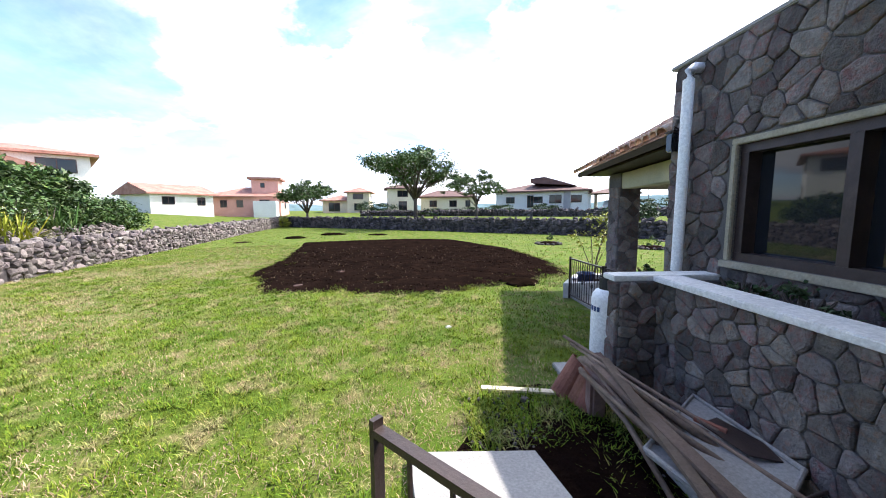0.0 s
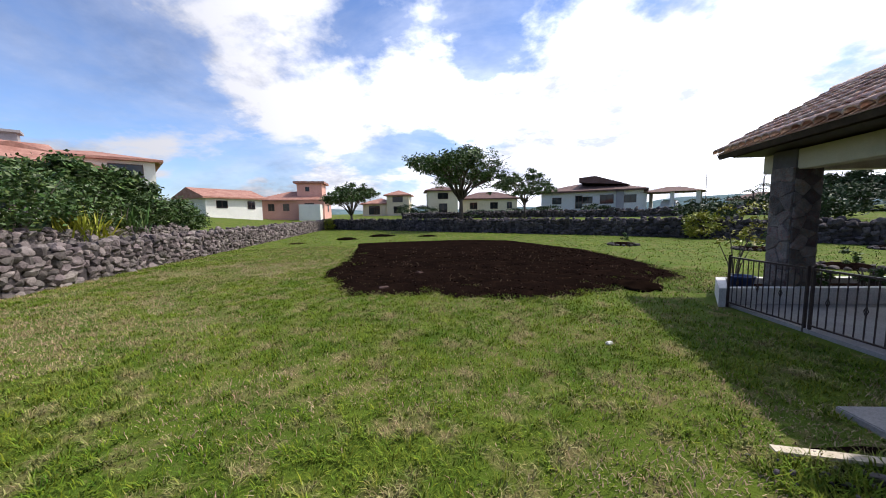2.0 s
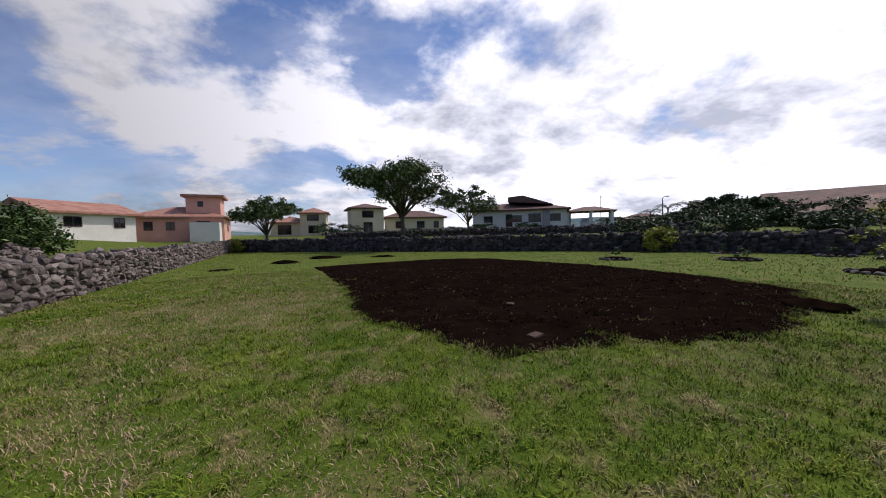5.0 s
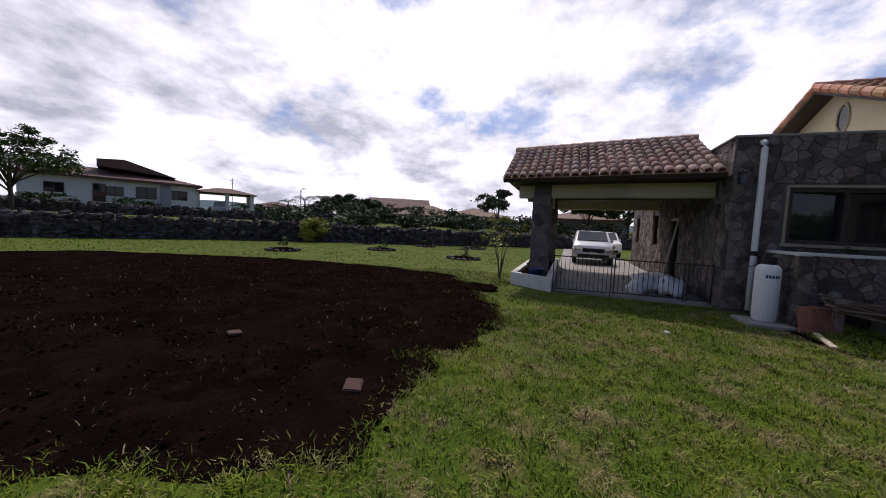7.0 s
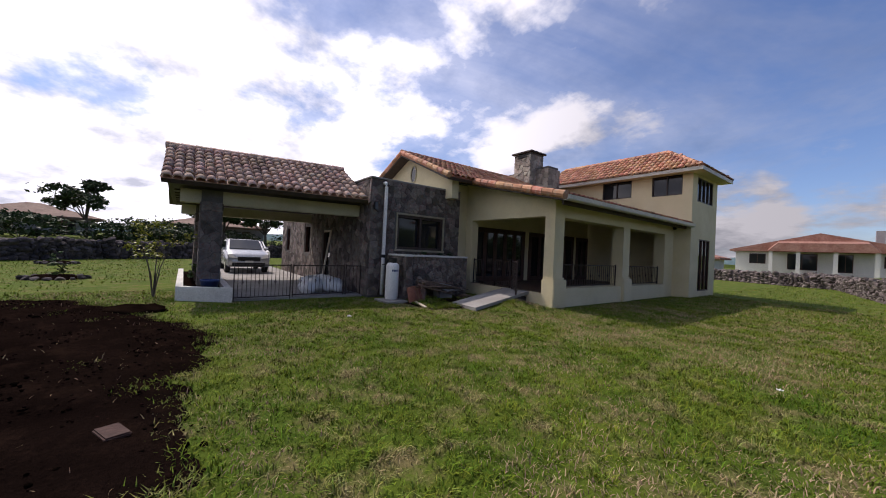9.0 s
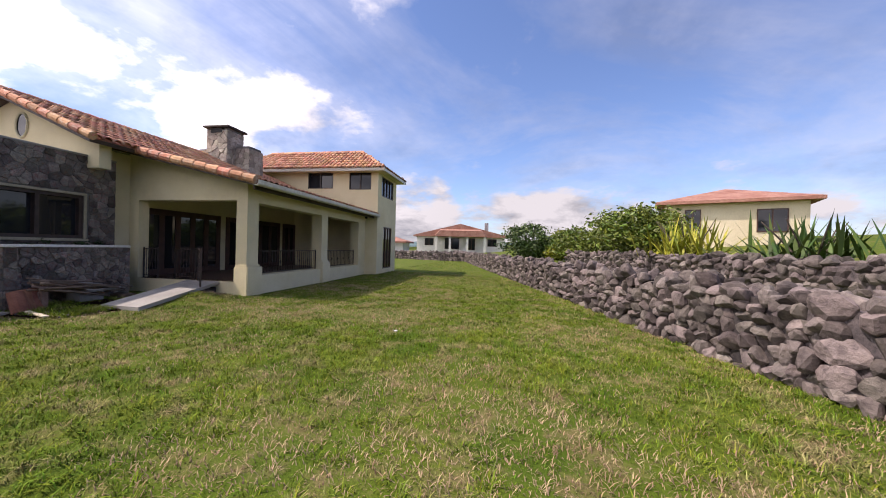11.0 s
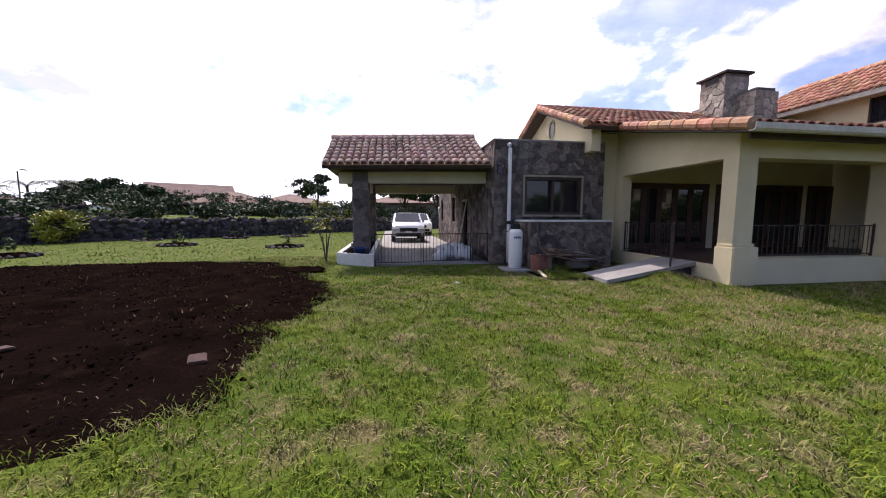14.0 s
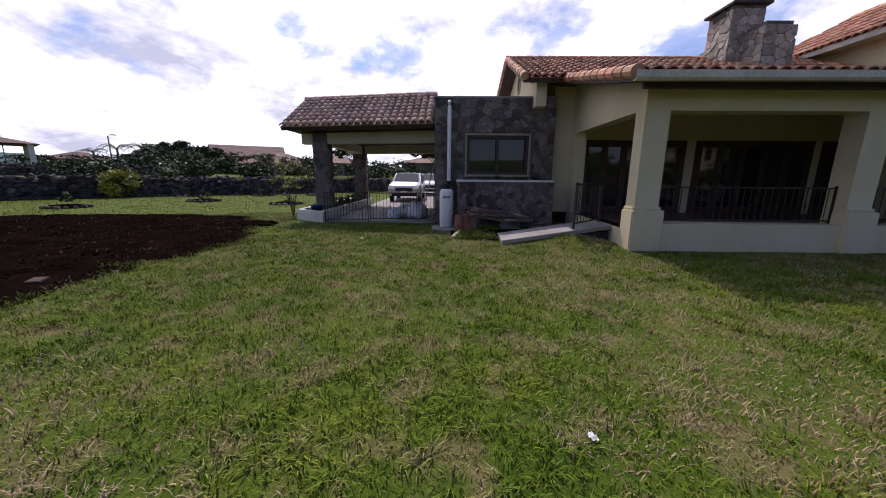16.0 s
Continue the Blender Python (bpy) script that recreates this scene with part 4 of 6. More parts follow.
# ---- houses, trees and hills further off ----
def far_house(name, label, at, turn, w, d, h, roof_h, wall, roof, kind="hip", over=0.6, wins=(), base=0.0):
    """A house: walls, roof, windows given as (side, along, sill, width, height)."""
    e = thing(name, label, "house")
    e.matrix_world = pose(at[0], at[1], at[2], 0, 0, turn)
    part("wall", boxes((-w / 2, -d / 2, -1.5, w / 2, d / 2, h)), wall, e)
    o = over
    if kind == "hip":
        k = min(w, d) / 2 + o
        a = [(-w / 2 - o, -d / 2 - o, h), (w / 2 + o, -d / 2 - o, h), (w / 2 + o, d / 2 + o, h), (-w / 2 - o, d / 2 + o, h)]
        r = [(-w / 2 - o + k, 0, h + roof_h), (w / 2 + o - k, 0, h + roof_h)] if w >= d else [(0, -d / 2 - o + k, h + roof_h), (0, d / 2 + o - k, h + roof_h)]
        faces = [(0, 1, 5, 4), (1, 2, 5), (2, 3, 4, 5), (3, 0, 4)] if w >= d else [(0, 1, 4), (1, 2, 5, 4), (2, 3, 5), (3, 0, 4, 5)]
    else:
        a = [(-w / 2 - o, -d / 2 - o, h - 0.1), (w / 2 + o, -d / 2 - o, h - 0.1), (w / 2 + o, d / 2 + o, h - 0.1), (-w / 2 - o, d / 2 + o, h - 0.1)]
        if kind == "gable_y":
            r = [(0, -d / 2 - o, h + roof_h), (0, d / 2 + o, h + roof_h)]
            faces = [(0, 4, 5, 3), (1, 2, 5, 4), (0, 1, 4), (2, 3, 5)]
        else:
            r = [(-w / 2 - o, 0, h + roof_h), (w / 2 + o, 0, h + roof_h)]
            faces = [(0, 1, 5, 4), (2, 3, 4, 5), (1, 2, 5), (3, 0, 4)]
    bm = bmesh.new()
    v = [bm.verts.new(p) for p in a + r]
    lo = [bm.verts.new((p[0], p[1], p[2] - 0.22)) for p in a]
    for f in faces:
        bm.faces.new([v[i] for i in f])
    for i in range(4):
        bm.faces.new((v[i], v[(i + 1) % 4], lo[(i + 1) % 4], lo[i]))
    bm.faces.new(lo)
    bmesh.ops.recalc_face_normals(bm, faces=bm.faces)
    part("roof", bm, roof, e)
    for side, along, sill, ww, wh in wins:
        if side == "s":
            window_unit(e, (along - ww / 2, -d / 2 - 0.02, 0), (1, 0, 0), ww, sill, sill + wh, (0, -1, 0), 2, depth=0.0, proud=0.05, bar=0.07)
        elif side == "e":
            window_unit(e, (w / 2 + 0.02, along - ww / 2, 0), (0, 1, 0), ww, sill, sill + wh, (1, 0, 0), 2, depth=0.0, proud=0.05, bar=0.07)
        elif side == "w":
            window_unit(e, (-w / 2 - 0.02, along + ww / 2, 0), (0, -1, 0), ww, sill, sill + wh, (-1, 0, 0), 2, depth=0.0, proud=0.05, bar=0.07)
        else:
            window_unit(e, (along + ww / 2, d / 2 + 0.02, 0), (-1, 0, 0), ww, sill, sill + wh, (0, 1, 0), 2, depth=0.0, proud=0.05, bar=0.07)
    return e


def leaves(center, radius, count, size, rng, squash=0.75, up=0.0):
    """Small bent leaf blades in clumps inside an uneven ball: vertices and triangles."""
    nc = max(6, count // 60)
    d = rng.normal(size=(nc, 3))
    d /= np.linalg.norm(d, axis=1)[:, None]
    cl = d * (rng.uniform(0.35, 1.0, (nc, 1)) ** 0.5) * np.array([1, 1, squash]) * radius
    cl[:, 2] = np.maximum(cl[:, 2], -radius * squash * 0.75)
    idx = rng.randint(0, nc, count)
    cr = radius * rng.uniform(0.16, 0.30, nc)
    p = cl[idx] + rng.normal(size=(count, 3)) * cr[idx][:, None] * np.array([0.75, 0.75, 0.5]) + np.array(center)
    a = rng.uniform(0, 2 * np.pi, count)
    t = rng.normal(0, 0.5, count) + up
    u = np.stack([np.cos(a) * np.cos(t), np.sin(a) * np.cos(t), np.sin(t)], 1)
    w = np.cross(u, rng.normal(size=(count, 3)))
    w /= np.linalg.norm(w, axis=1)[:, None] + 1e-9
    s = size * rng.uniform(0.6, 1.4, (count, 1))
    q = np.stack([p - u * s, p + w * s * 0.45, p + u * s, p - w * s * 0.45], 1).reshape(-1, 3)
    f = np.arange(count * 4).reshape(-1, 4)
    return q, f


def tree(name, label, at, height_, spread, seed, leaf_mat=None, count=5000, size=0.16, trunk=0.22, bare=0.35, lean=0.0, crowns=9, squash=0.55, puff=0.46):
    """A trunk with forking limbs and leaf clumps at their ends."""
    rng = np.random.RandomState(seed)
    e = thing(name, label, "tree", at=at)
    H, R = height_, spread / 2
    bm = bmesh.new()
    fork = H * bare
    tube(bm, [(0, 0, -0.3), (lean * 0.4, 0, fork * 0.5), (lean, 0.05, fork), (lean * 1.3, 0, H * 0.62)], [trunk * 1.3, trunk, trunk * 0.85, trunk * 0.4], 9)
    Q, F, off = [], [], 0
    for k in range(crowns):
        a = 2 * math.pi * k / crowns + rng.uniform(-0.4, 0.4)
        r = R * rng.uniform(0.35, 0.85) if k < crowns - 2 else R * rng.uniform(0, 0.3)
        z = H * rng.uniform(0.58, 0.86) - 0.12 * H * (r / R)
        if k >= crowns - 2:
            z = H * 0.84
        tip = (lean + math.cos(a) * r, math.sin(a) * r, z)
        s = (lean, 0.05, fork * rng.uniform(0.75, 1.1))
        mid = (s[0] + (tip[0] - s[0]) * 0.45, s[1] + (tip[1] - s[1]) * 0.45, s[2] + (tip[2] - s[2]) * 0.62)
        tube(bm, [s, mid, tip], [trunk * 0.5, trunk * 0.3, trunk * 0.08], 6)
        for _ in range(3):
            b = rng.uniform(0, 6.28)
            t2 = (tip[0] + math.cos(b) * R * 0.35, tip[1] + math.sin(b) * R * 0.35, tip[2] + rng.uniform(-0.02, 0.1) * H)
            tube(bm, [mid, tuple((np.array(mid) + np.array(t2)) / 2 + (0, 0, 0.1)), t2], [trunk * 0.2, trunk * 0.12, trunk * 0.04], 5)
        q, f = leaves(tip, R * rng.uniform(puff * 0.8, puff * 1.25), count // crowns, size, rng, squash)
        Q.append(q)
        F.append(f + off)
        off += len(q)
    part("trunk", bm, BARK, e, smooth=True)
    mesh_np("crown", np.concatenate(Q), np.concatenate(F), leaf_mat or LEAF, e)
    return e


def bush(name, label, at, w, h, seed, leaf_mat=None, count=2500, size=0.08, long=False):
    """A shrub: stems and leaf clumps down to the ground."""
    rng = np.random.RandomState(seed)
    e = thing(name, label, "shrub", at=at)
    bm = bmesh.new()
    for k in range(7):
        a = rng.uniform(0, 6.28)
        tube(bm, [(0.1 * math.cos(a), 0.1 * math.sin(a), -0.1), (w * 0.2 * math.cos(a), w * 0.2 * math.sin(a), h * 0.4), (w * 0.36 * math.cos(a), w * 0.36 * math.sin(a), h * 0.8)], [0.03, 0.022, 0.008], 5)
    part("stem", bm, BARK, e)
    if long:
        q, f = [], []
        for k in range(count // 8):
            a, t, L = rng.uniform(0, 6.28), rng.uniform(0.5, 1.4), h * rng.uniform(0.5, 1.1)
            ox, oy = rng.normal(0, w * 0.22, 2)
            dx, dy = math.cos(a), math.sin(a)
            pts = [(ox + dx * L * s * math.cos(t) , oy + dy * L * s * math.cos(t), L * (s * math.sin(t) - 0.35 * s * s * math.cos(t))) for s in (0, 0.35, 0.7, 1.0)]
            ws = (0.3, 1, 0.8, 0.08)
            i0 = len(q)
            for p, ww in zip(pts, ws):
                q += [(p[0] - dy * size * ww * 0.5, p[1] + dx * size * ww * 0.5, p[2]), (p[0] + dy * size * ww * 0.5, p[1] - dx * size * ww * 0.5, p[2])]
            f += [(i0 + 2 * s, i0 + 2 * s + 1, i0 + 2 * s + 3, i0 + 2 * s + 2) for s in range(3)]
        q, f = np.array(q), np.array(f)
    else:
        q, f = leaves((0, 0, h * 0.52), 0.5, count, size, rng, 1.0, 0.2)
        q[:, 0:2] *= w * 0.95
        q[:, 2] = h * 0.52 + (q[:, 2] - h * 0.52) * h * 0.95
        # leaf size back to true proportions
        c = q.reshape(-1, 4, 3)
        m = c.mean(1, keepdims=True)
        dlt = (c - m) / np.array([w * 0.95, w * 0.95, h * 0.95])
        q = (m + dlt).reshape(-1, 3)
        q[:, 2] = np.maximum(q[:, 2], 0.02)
    mesh_np("foliage", q, f, leaf_mat or LEAF, e)
    return e


def spot(yaw, d, cx=-8.7, cy=2.3):
    """A place by heading (degrees, left of north) and distance from the lawn's middle."""
    return cx - math.sin(radians(yaw)) * d, cy + math.cos(radians(yaw)) * d


EARLY = (-5.5, -2.3)


def far_at(yaw, d, base=(-8.7, 2.3)):
    x, y = spot(yaw, d, *base)
    return (x, y, height(x, y))


def yaw_house(name, label, yaw, d, turn, *a, dz=0.0, base=(-8.7, 2.3), **kw):
    x, y, z = far_at(yaw, d, base)
    return far_house(name, label, (x, y, z + dz), yaw + turn, *a, **kw)


# north side, beyond the back wall
yaw_house("white_house", "white single-storey house with red tile roof and open carport", 35.2, 62, 30, 8.4, 7, 2.7, 1.3, PALE, FARTILE, "gable_x", wins=[("s", -2, 1.0, 1.6, 1.1), ("e", 0, 1.0, 2.2, 1.2), ("s", 2.4, 0.9, 1.2, 1.2)], dz=0.2, base=EARLY)
ph = yaw_house("pink_house", "pink stucco house with red tile roofs and a tower", 25.4, 69, -12, 11, 9, 3.1, 1.7, PINK, FARTILE, wins=[("s", -3.2, 1.2, 1.0, 1.2), ("s", -0.8, 1.2, 1.0, 1.2), ("s", 3, 0.3, 1.6, 2.2), ("e", 0, 1, 1.4, 1.2)], dz=0.2, base=EARLY)
part("tower", boxes((0.8, -3.2, 3.0, 5.0, 1.6, 6.0)), PINK, ph)
part("tower_roof", prism([(0.3, -3.7, 6.0), (5.5, -3.7, 6.0), (5.5, 2.1, 6.0), (0.3, 2.1, 6.0)], (0, 0, 0.35)), FARTILE, ph)
part("entry_wing", boxes((1.8, -7.2, -1.0, 5.2, -4.51, 2.2)), PALE, ph)
window_unit(ph, (2.2, -3.22, 0), (1, 0, 0), 0.7, 4.6, 5.4, (0, -1, 0), 1, depth=0.0, proud=0.05, bar=0.08)
yaw_house("cream_house", "cream two-storey house with red tile roofs", 9.6, 78, -8, 4.8, 5.5, 4.6, 1.1, CREAM, FARTILE, wins=[("s", 0, 3.0, 2.2, 1.2), ("s", 0, 0.6, 1.8, 1.5), ("e", 0, 3.0, 1.8, 1.2)], dz=-0.2, base=EARLY)
yaw_house("low_cream_house", "low cream house wing with a shaded porch", 12.6, 80, -8, 7.0, 7, 2.6, 1.3, CREAM, FARTILE, wins=[("s", -1, 0.2, 2.4, 1.9), ("s", 2.4, 0.8, 1.2, 1.2)], base=EARLY)
yaw_house("cream_villa", "cream two-storey villa half hidden by a tree", 2.6, 68, 6, 5.6, 6, 4.7, 1.0, CREAM, BROWNROOF, wins=[("s", 0, 3.0, 2.0, 1.2), ("s", 0, 0.5, 1.6, 1.7)], base=EARLY)
yaw_house("low_villa_wing", "low cream villa wing behind the trees", -5.0, 72, 4, 11, 7, 2.9, 1.4, CREAM, BROWNROOF, wins=[("s", -3, 0.8, 1.5, 1.3), ("s", 1, 0.8, 1.5, 1.3), ("s", 4, 0.8, 1.0, 1.3)], base=EARLY)
wh = yaw_house("white_villa", "white villa with dark brown stepped roof", -21.2, 60, -6, 14.0, 9, 2.9, 1.3, PALE, BROWNROOF, wins=[("s", -4.6, 1.0, 1.4, 1.0), ("s", -1.4, 0.3, 1.0, 1.9), ("s", -0.2, 1.0, 1.4, 1.0), ("s", 2.4, 0.9, 1.8, 1.3), ("s", 5.4, 1.0, 1.5, 1.1)], dz=0.3, base=EARLY)
part("stone_panel", boxes((3.6, -4.72, -1.2, 4.6, -4.51, 2.9)), GREYW, wh)
part("raised_roof", prism([(-1.6, -3.5, 4.2), (5.2, -3.5, 3.6), (0.6, -3.5, 5.1), (-1.6, -3.5, 4.9)], (0, 5.5, 0)), BROWNROOF, wh)
op = thing("open_carport", "white open carport with a brown hip roof", "carport")
x, y, z = far_at(-31.4, 58, EARLY)
op.matrix_world = pose(x, y, z + 0.1, 0, 0, -36)
for px, py in ((-3, -2.6), (0.2, -2.6), (3, -2.6), (-3, 2.6), (3, 2.6)):
    part("post", boxes((px - 0.22, py - 0.22, -1.5, px + 0.22, py + 0.22, 2.5)), PALE, op)
rf = bmesh.new()
v = [rf.verts.new(p) for p in ((-3.7, -3.3, 2.5), (3.7, -3.3, 2.5), (3.7, 3.3, 2.5), (-3.7, 3.3, 2.5), (-0.8, 0, 3.3), (0.8, 0, 3.3))]
for f in ((0, 1, 5, 4), (1, 2, 5), (2, 3, 4, 5), (3, 0, 4), (3, 2, 1, 0)):
    rf.faces.new([v[i] for i in f])
part("roof", rf, BROWNROOF, op)
bh = yaw_house("brown_roof_house", "long house under a high dark brown tile roof", -61.5, 60, 0, 9, 8, 2.6, 1.7, GREYW, BROWNROOF, "gable_x", wins=[("s", -2, 0.8, 1.4, 1.2), ("s", 2, 0.8, 1.4, 1.2)], dz=-0.4)
yaw_house("tan_porch_house", "low house with tan tile hip roof and porch posts", -66.0, 50, 0, 8.5, 7, 2.2, 1.5, GREYW, TANROOF, wins=[("s", -2, 0.1, 2.4, 1.8), ("s", 1.6, 0.1, 2.4, 1.8)], dz=-0.9)
yaw_house("tan_house", "low tan house with weathered tile roof", -74.0, 53, 0, 8, 7, 2.3, 1.3, GREYW, TANROOF, wins=[("s", -2, 0.6, 1.2, 1.4), ("s", 2, 0.6, 1.2, 1.4)], dz=-0.7)
yaw_house("grey_house", "grey house with red-brown roof beyond the driveway", -91.0, 52, 0, 10, 7, 2.5, 1.2, GREYW, TANROOF, wins=[("s", -3, 0.8, 0.9, 1.2), ("s", 0, 0.8, 0.9, 1.2), ("s", 3, 0.8, 0.9, 1.2)], dz=-0.5)
yaw_house("distant_roof_house", "distant low house with dull red roof", -43.5, 95, 0, 10, 8, 2.4, 1.4, PALE, BROWNROOF, wins=[("s", -2, 0.8, 1.2, 1.2), ("s", 2, 0.8, 1.2, 1.2)], dz=-0.6)

# west and south neighbours
nb = far_house("neighbour_house", "white and stone two-storey neighbour house with red tile roof", (-39.6, 28.6, 2.3), 46, 8.5, 9, 5.0, 1.0, PALE, FARTILE, wins=[("e", -2.6, 3.3, 2.6, 1.2), ("s", 2.2, 3.3, 2.4, 1.2), ("e", 1.5, 0.6, 2.0, 1.6), ("s", -1, 0.6, 2.4, 1.6)])
part("low_wing", boxes((-8.0, -9.5, -1, 1.0, -4.51, 3.3)), WHITED, nb)
part("low_roof", prism([(-8.6, -10.2, 3.3), (1.6, -10.2, 3.3), (-3.5, -10.2, 4.9)], (0, 6.5, 0)), FARTILE, nb)
part("chimney", boxes((-5.4, -3.4, 3.0, -4.0, -2.2, 6.5), (-5.6, -3.6, 6.5, -3.8, -2.0, 6.7)), GREYW, nb)
window_unit(nb, (-5.6, -9.52, 0), (1, 0, 0), 1.6, 0.9, 2.1, (0, -1, 0), 2, depth=0, proud=0.05)
far_house("stone_neighbour_house", "pale stone-faced neighbour house with red tile gable", (-37.5, 17.0, 1.7), 62, 9, 7, 4.2, 1.5, WHITED, FARTILE, "gable_x", wins=[("s", -2, 1.0, 1.8, 1.2), ("e", 0, 1.2, 1.8, 1.2), ("s", 2.4, 0.8, 1.6, 1.6)])
far_house("terrace_house", "cream house with red tile roof above the terrace", (-29.0, -26.6, 2.3), -25, 8, 8, 3.2, 1.4, CREAM, FARTILE, wins=[("n", -2.2, 0.9, 1.6, 1.6), ("n", 2.2, 1.2, 1.0, 1.4), ("e", 0, 0.9, 1.4, 1.4), ("e", 2.6, 1.0, 1.0, 1.4)])
fs = far_house("south_house", "white bungalow with broad red tile gable roof", (-3.6, -61.0, 1.1), 6, 15.6, 9, 2.8, 2.0, PALE, FARTILE, "gable_y", wins=[("n", -5.6, 0.9, 1.6, 1.3), ("n", 5.6, 0.9, 1.6, 1.3), ("n", 1.5, 0.3, 2.6, 2.0), ("n", -2, 0.2, 1.2, 2.1)])
part("porch_roof", prism([(-4.5, 4.2, 3.0), (4.5, 4.2, 3.0), (3.6, 4.2, 4.0), (-3.6, 4.2, 4.0)], (0, 2.6, -0.5)), FARTILE, fs)
for px in (-4.2, -1.2, 1.8, 4.2):
    part("porch_post", boxes((px - 0.18, 6.2, -0.5, px + 0.18, 6.55, 2.6)), PALE, fs)
part("chimney", boxes((-5.2, -0.6, 3.0, -4.5, 0.1, 5.4)), GREYW, fs)
far_house("low_shed_house", "low tiled outbuilding past the lawn's end", (6.5, -46.0, 0.2), 4, 7, 5, 2.2, 0.9, PALE, FARTILE, wins=[("n", -1.5, 0.8, 1.2, 1.0)])

# trees
tree("tree", "tall spreading broadleaf tree behind the stone wall", far_at(-1.0, 41, EARLY), 9.4, 11.8, 3, LEAF, 17000, 0.15, 0.24, 0.28, crowns=26, squash=0.42, puff=0.30)
tree("tree", "rounded open-crowned tree behind the stone wall", far_at(-11.4, 42, EARLY), 6.2, 7.6, 5, LEAF, 8000, 0.12, 0.13, 0.28, crowns=18, squash=0.5, puff=0.30)
tree("tree", "low spreading tree near the wall corner", far_at(17.2, 49, EARLY), 5.6, 8.0, 6, LEAF, 8500, 0.14, 0.16, 0.2, crowns=18, squash=0.45, puff=0.32)
tree("tree", "dark leafy tree by the road", far_at(-53.5, 56), 3.5, 5.4, 7, LEAFD, 4500, 0.2, 0.14, 0.15, crowns=9)
tree("tree", "dark leafy tree by the road", far_at(-56.8, 54), 3.3, 4.6, 8, LEAFD, 3800, 0.2, 0.14, 0.15, crowns=8)
tree("tree", "dark leafy tree by the road", far_at(-50.5, 58), 3.2, 4.4, 9, LEAFD, 3800, 0.2, 0.14, 0.15, crowns=8)
tree("tree", "ragged tree beyond the carport", far_at(-77.5, 44), 5.6, 4.5, 10, LEAFD, 3500, 0.17, 0.13, 0.3, crowns=7)
tree("tree", "leafy tree beyond the driveway", far_at(-91.5, 44), 5.4, 6.0, 11, LEAFD, 4500, 0.2, 0.15, 0.25, crowns=8)
tree("tree", "leafy tree beyond the driveway", far_at(-97.0, 46), 5.8, 7.0, 12, LEAFD, 4500, 0.2, 0.15, 0.25, crowns=8)
tree("tree", "dense green tree on the planted terrace", (-23.0, 12.0, height(-23.0, 12.0)), 3.1, 4.6, 13, LEAF, 10000, 0.14, 0.14, 0.2, crowns=12, squash=0.7)
tree("tree", "dense green tree on the planted terrace", (-23.6, 15.2, height(-23.6, 15.2)), 2.8, 3.4, 14, LEAFD, 8000, 0.14, 0.14, 0.2, crowns=11, squash=0.7)
for k, (yw, dd, hh, ww) in enumerate(((2.5, 60, 2.2, 6), (5.5, 64, 2.4, 5), (-20, 47, 1.5, 5), (-14, 48, 1.3, 6), (-8, 46, 1.2, 6), (-27, 50, 1.5, 4), (-45, 62, 2.2, 6), (-40, 60, 1.8, 5), (-59, 50, 2.0, 4), (-69, 46, 1.6, 4), (-82, 42, 2.2, 5), (-85, 46, 2.6, 5), (-101, 42, 3.0, 6))):
    x, y, z = far_at(yw, dd)
    bush("hedge_shrub", "dark clipped shrub in a neighbour garden", (x, y, z - 0.1), ww, hh, 30 + k, LEAFD, 1600, 0.15)
# shrubs on the terrace
for k, (x, y, w, h, m, lg) in enumerate(((-18.8, 7.5, 3.6, 2.4, LEAF, False), (-19.4, 3.4, 2.8, 1.7, LEAF, False), (-19.6, 10.2, 2.6, 2.0, LEAF, False), (-18.6, 9.6, 1.6, 1.7, LEAFY, True), (-19.2, 11.8, 1.8, 1.4, LEAF, True), (-19.8, 13.6, 2.2, 1.9, LEAF, False), (-20.6, 16.2, 2.6, 2.0, LEAF, False), (-21.8, 19.0, 2.4, 1.9, LEAF, False), (-20.2, 14.8, 1.6, 1.3, LEAF, True), (-19.0, 0.2, 2.4, 1.2, LEAF, True), (-17.0, -7.2, 2.4, 1.5, LEAFY, True), (-16.8, -9.3, 2.8, 1.9, LEAFB, False), (-16.8, -11.6, 3.4, 2.1, LEAFB, False), (-16.4, -14.2, 3.2, 2.1, LEAFB, False), (-16.0, -17.2, 2.6, 2.0, LEAFB, False), (-17.8, -4.0, 2.4, 1.2, LEAF, True), (-15.6, -19.5, 1.6, 1.2, LEAFY, False), (-17.8, -15.0, 3.2, 2.0, LEAFY, False), (-15.6, -21.0, 3.0, 1.6, LEAF, False), (-15.0, -24.5, 3.0, 1.5, LEAF, False))):
    x -= 0.3 + 0.05 * y
    bush("terrace_shrub", "leafy green shrub on the stone-edged terrace" if m in (LEAF, LEAFB) else "yellow-green leafy shrub on the stone-edged terrace", (x, y, height(x, y) - 0.03), w, h, 60 + k, m, 4500 if not lg else 1500, 0.085 if not lg else 0.07, lg)
for k, (yw, dd, ww, hh) in enumerate([(-49, 50, 5.0, 2.4), (-54.5, 50, 5.5, 2.9), (-60, 49, 5.0, 2.6), (-65, 48, 5.5, 2.8), (-70, 47, 4.5, 2.3)]):
    x, y, z = far_at(yw, dd)
    bush("hedge_shrub", "dark leafy shrub along the far stone wall", (x, y, z - 0.1), ww, hh, 160 + k, LEAFD, 2600, 0.17)
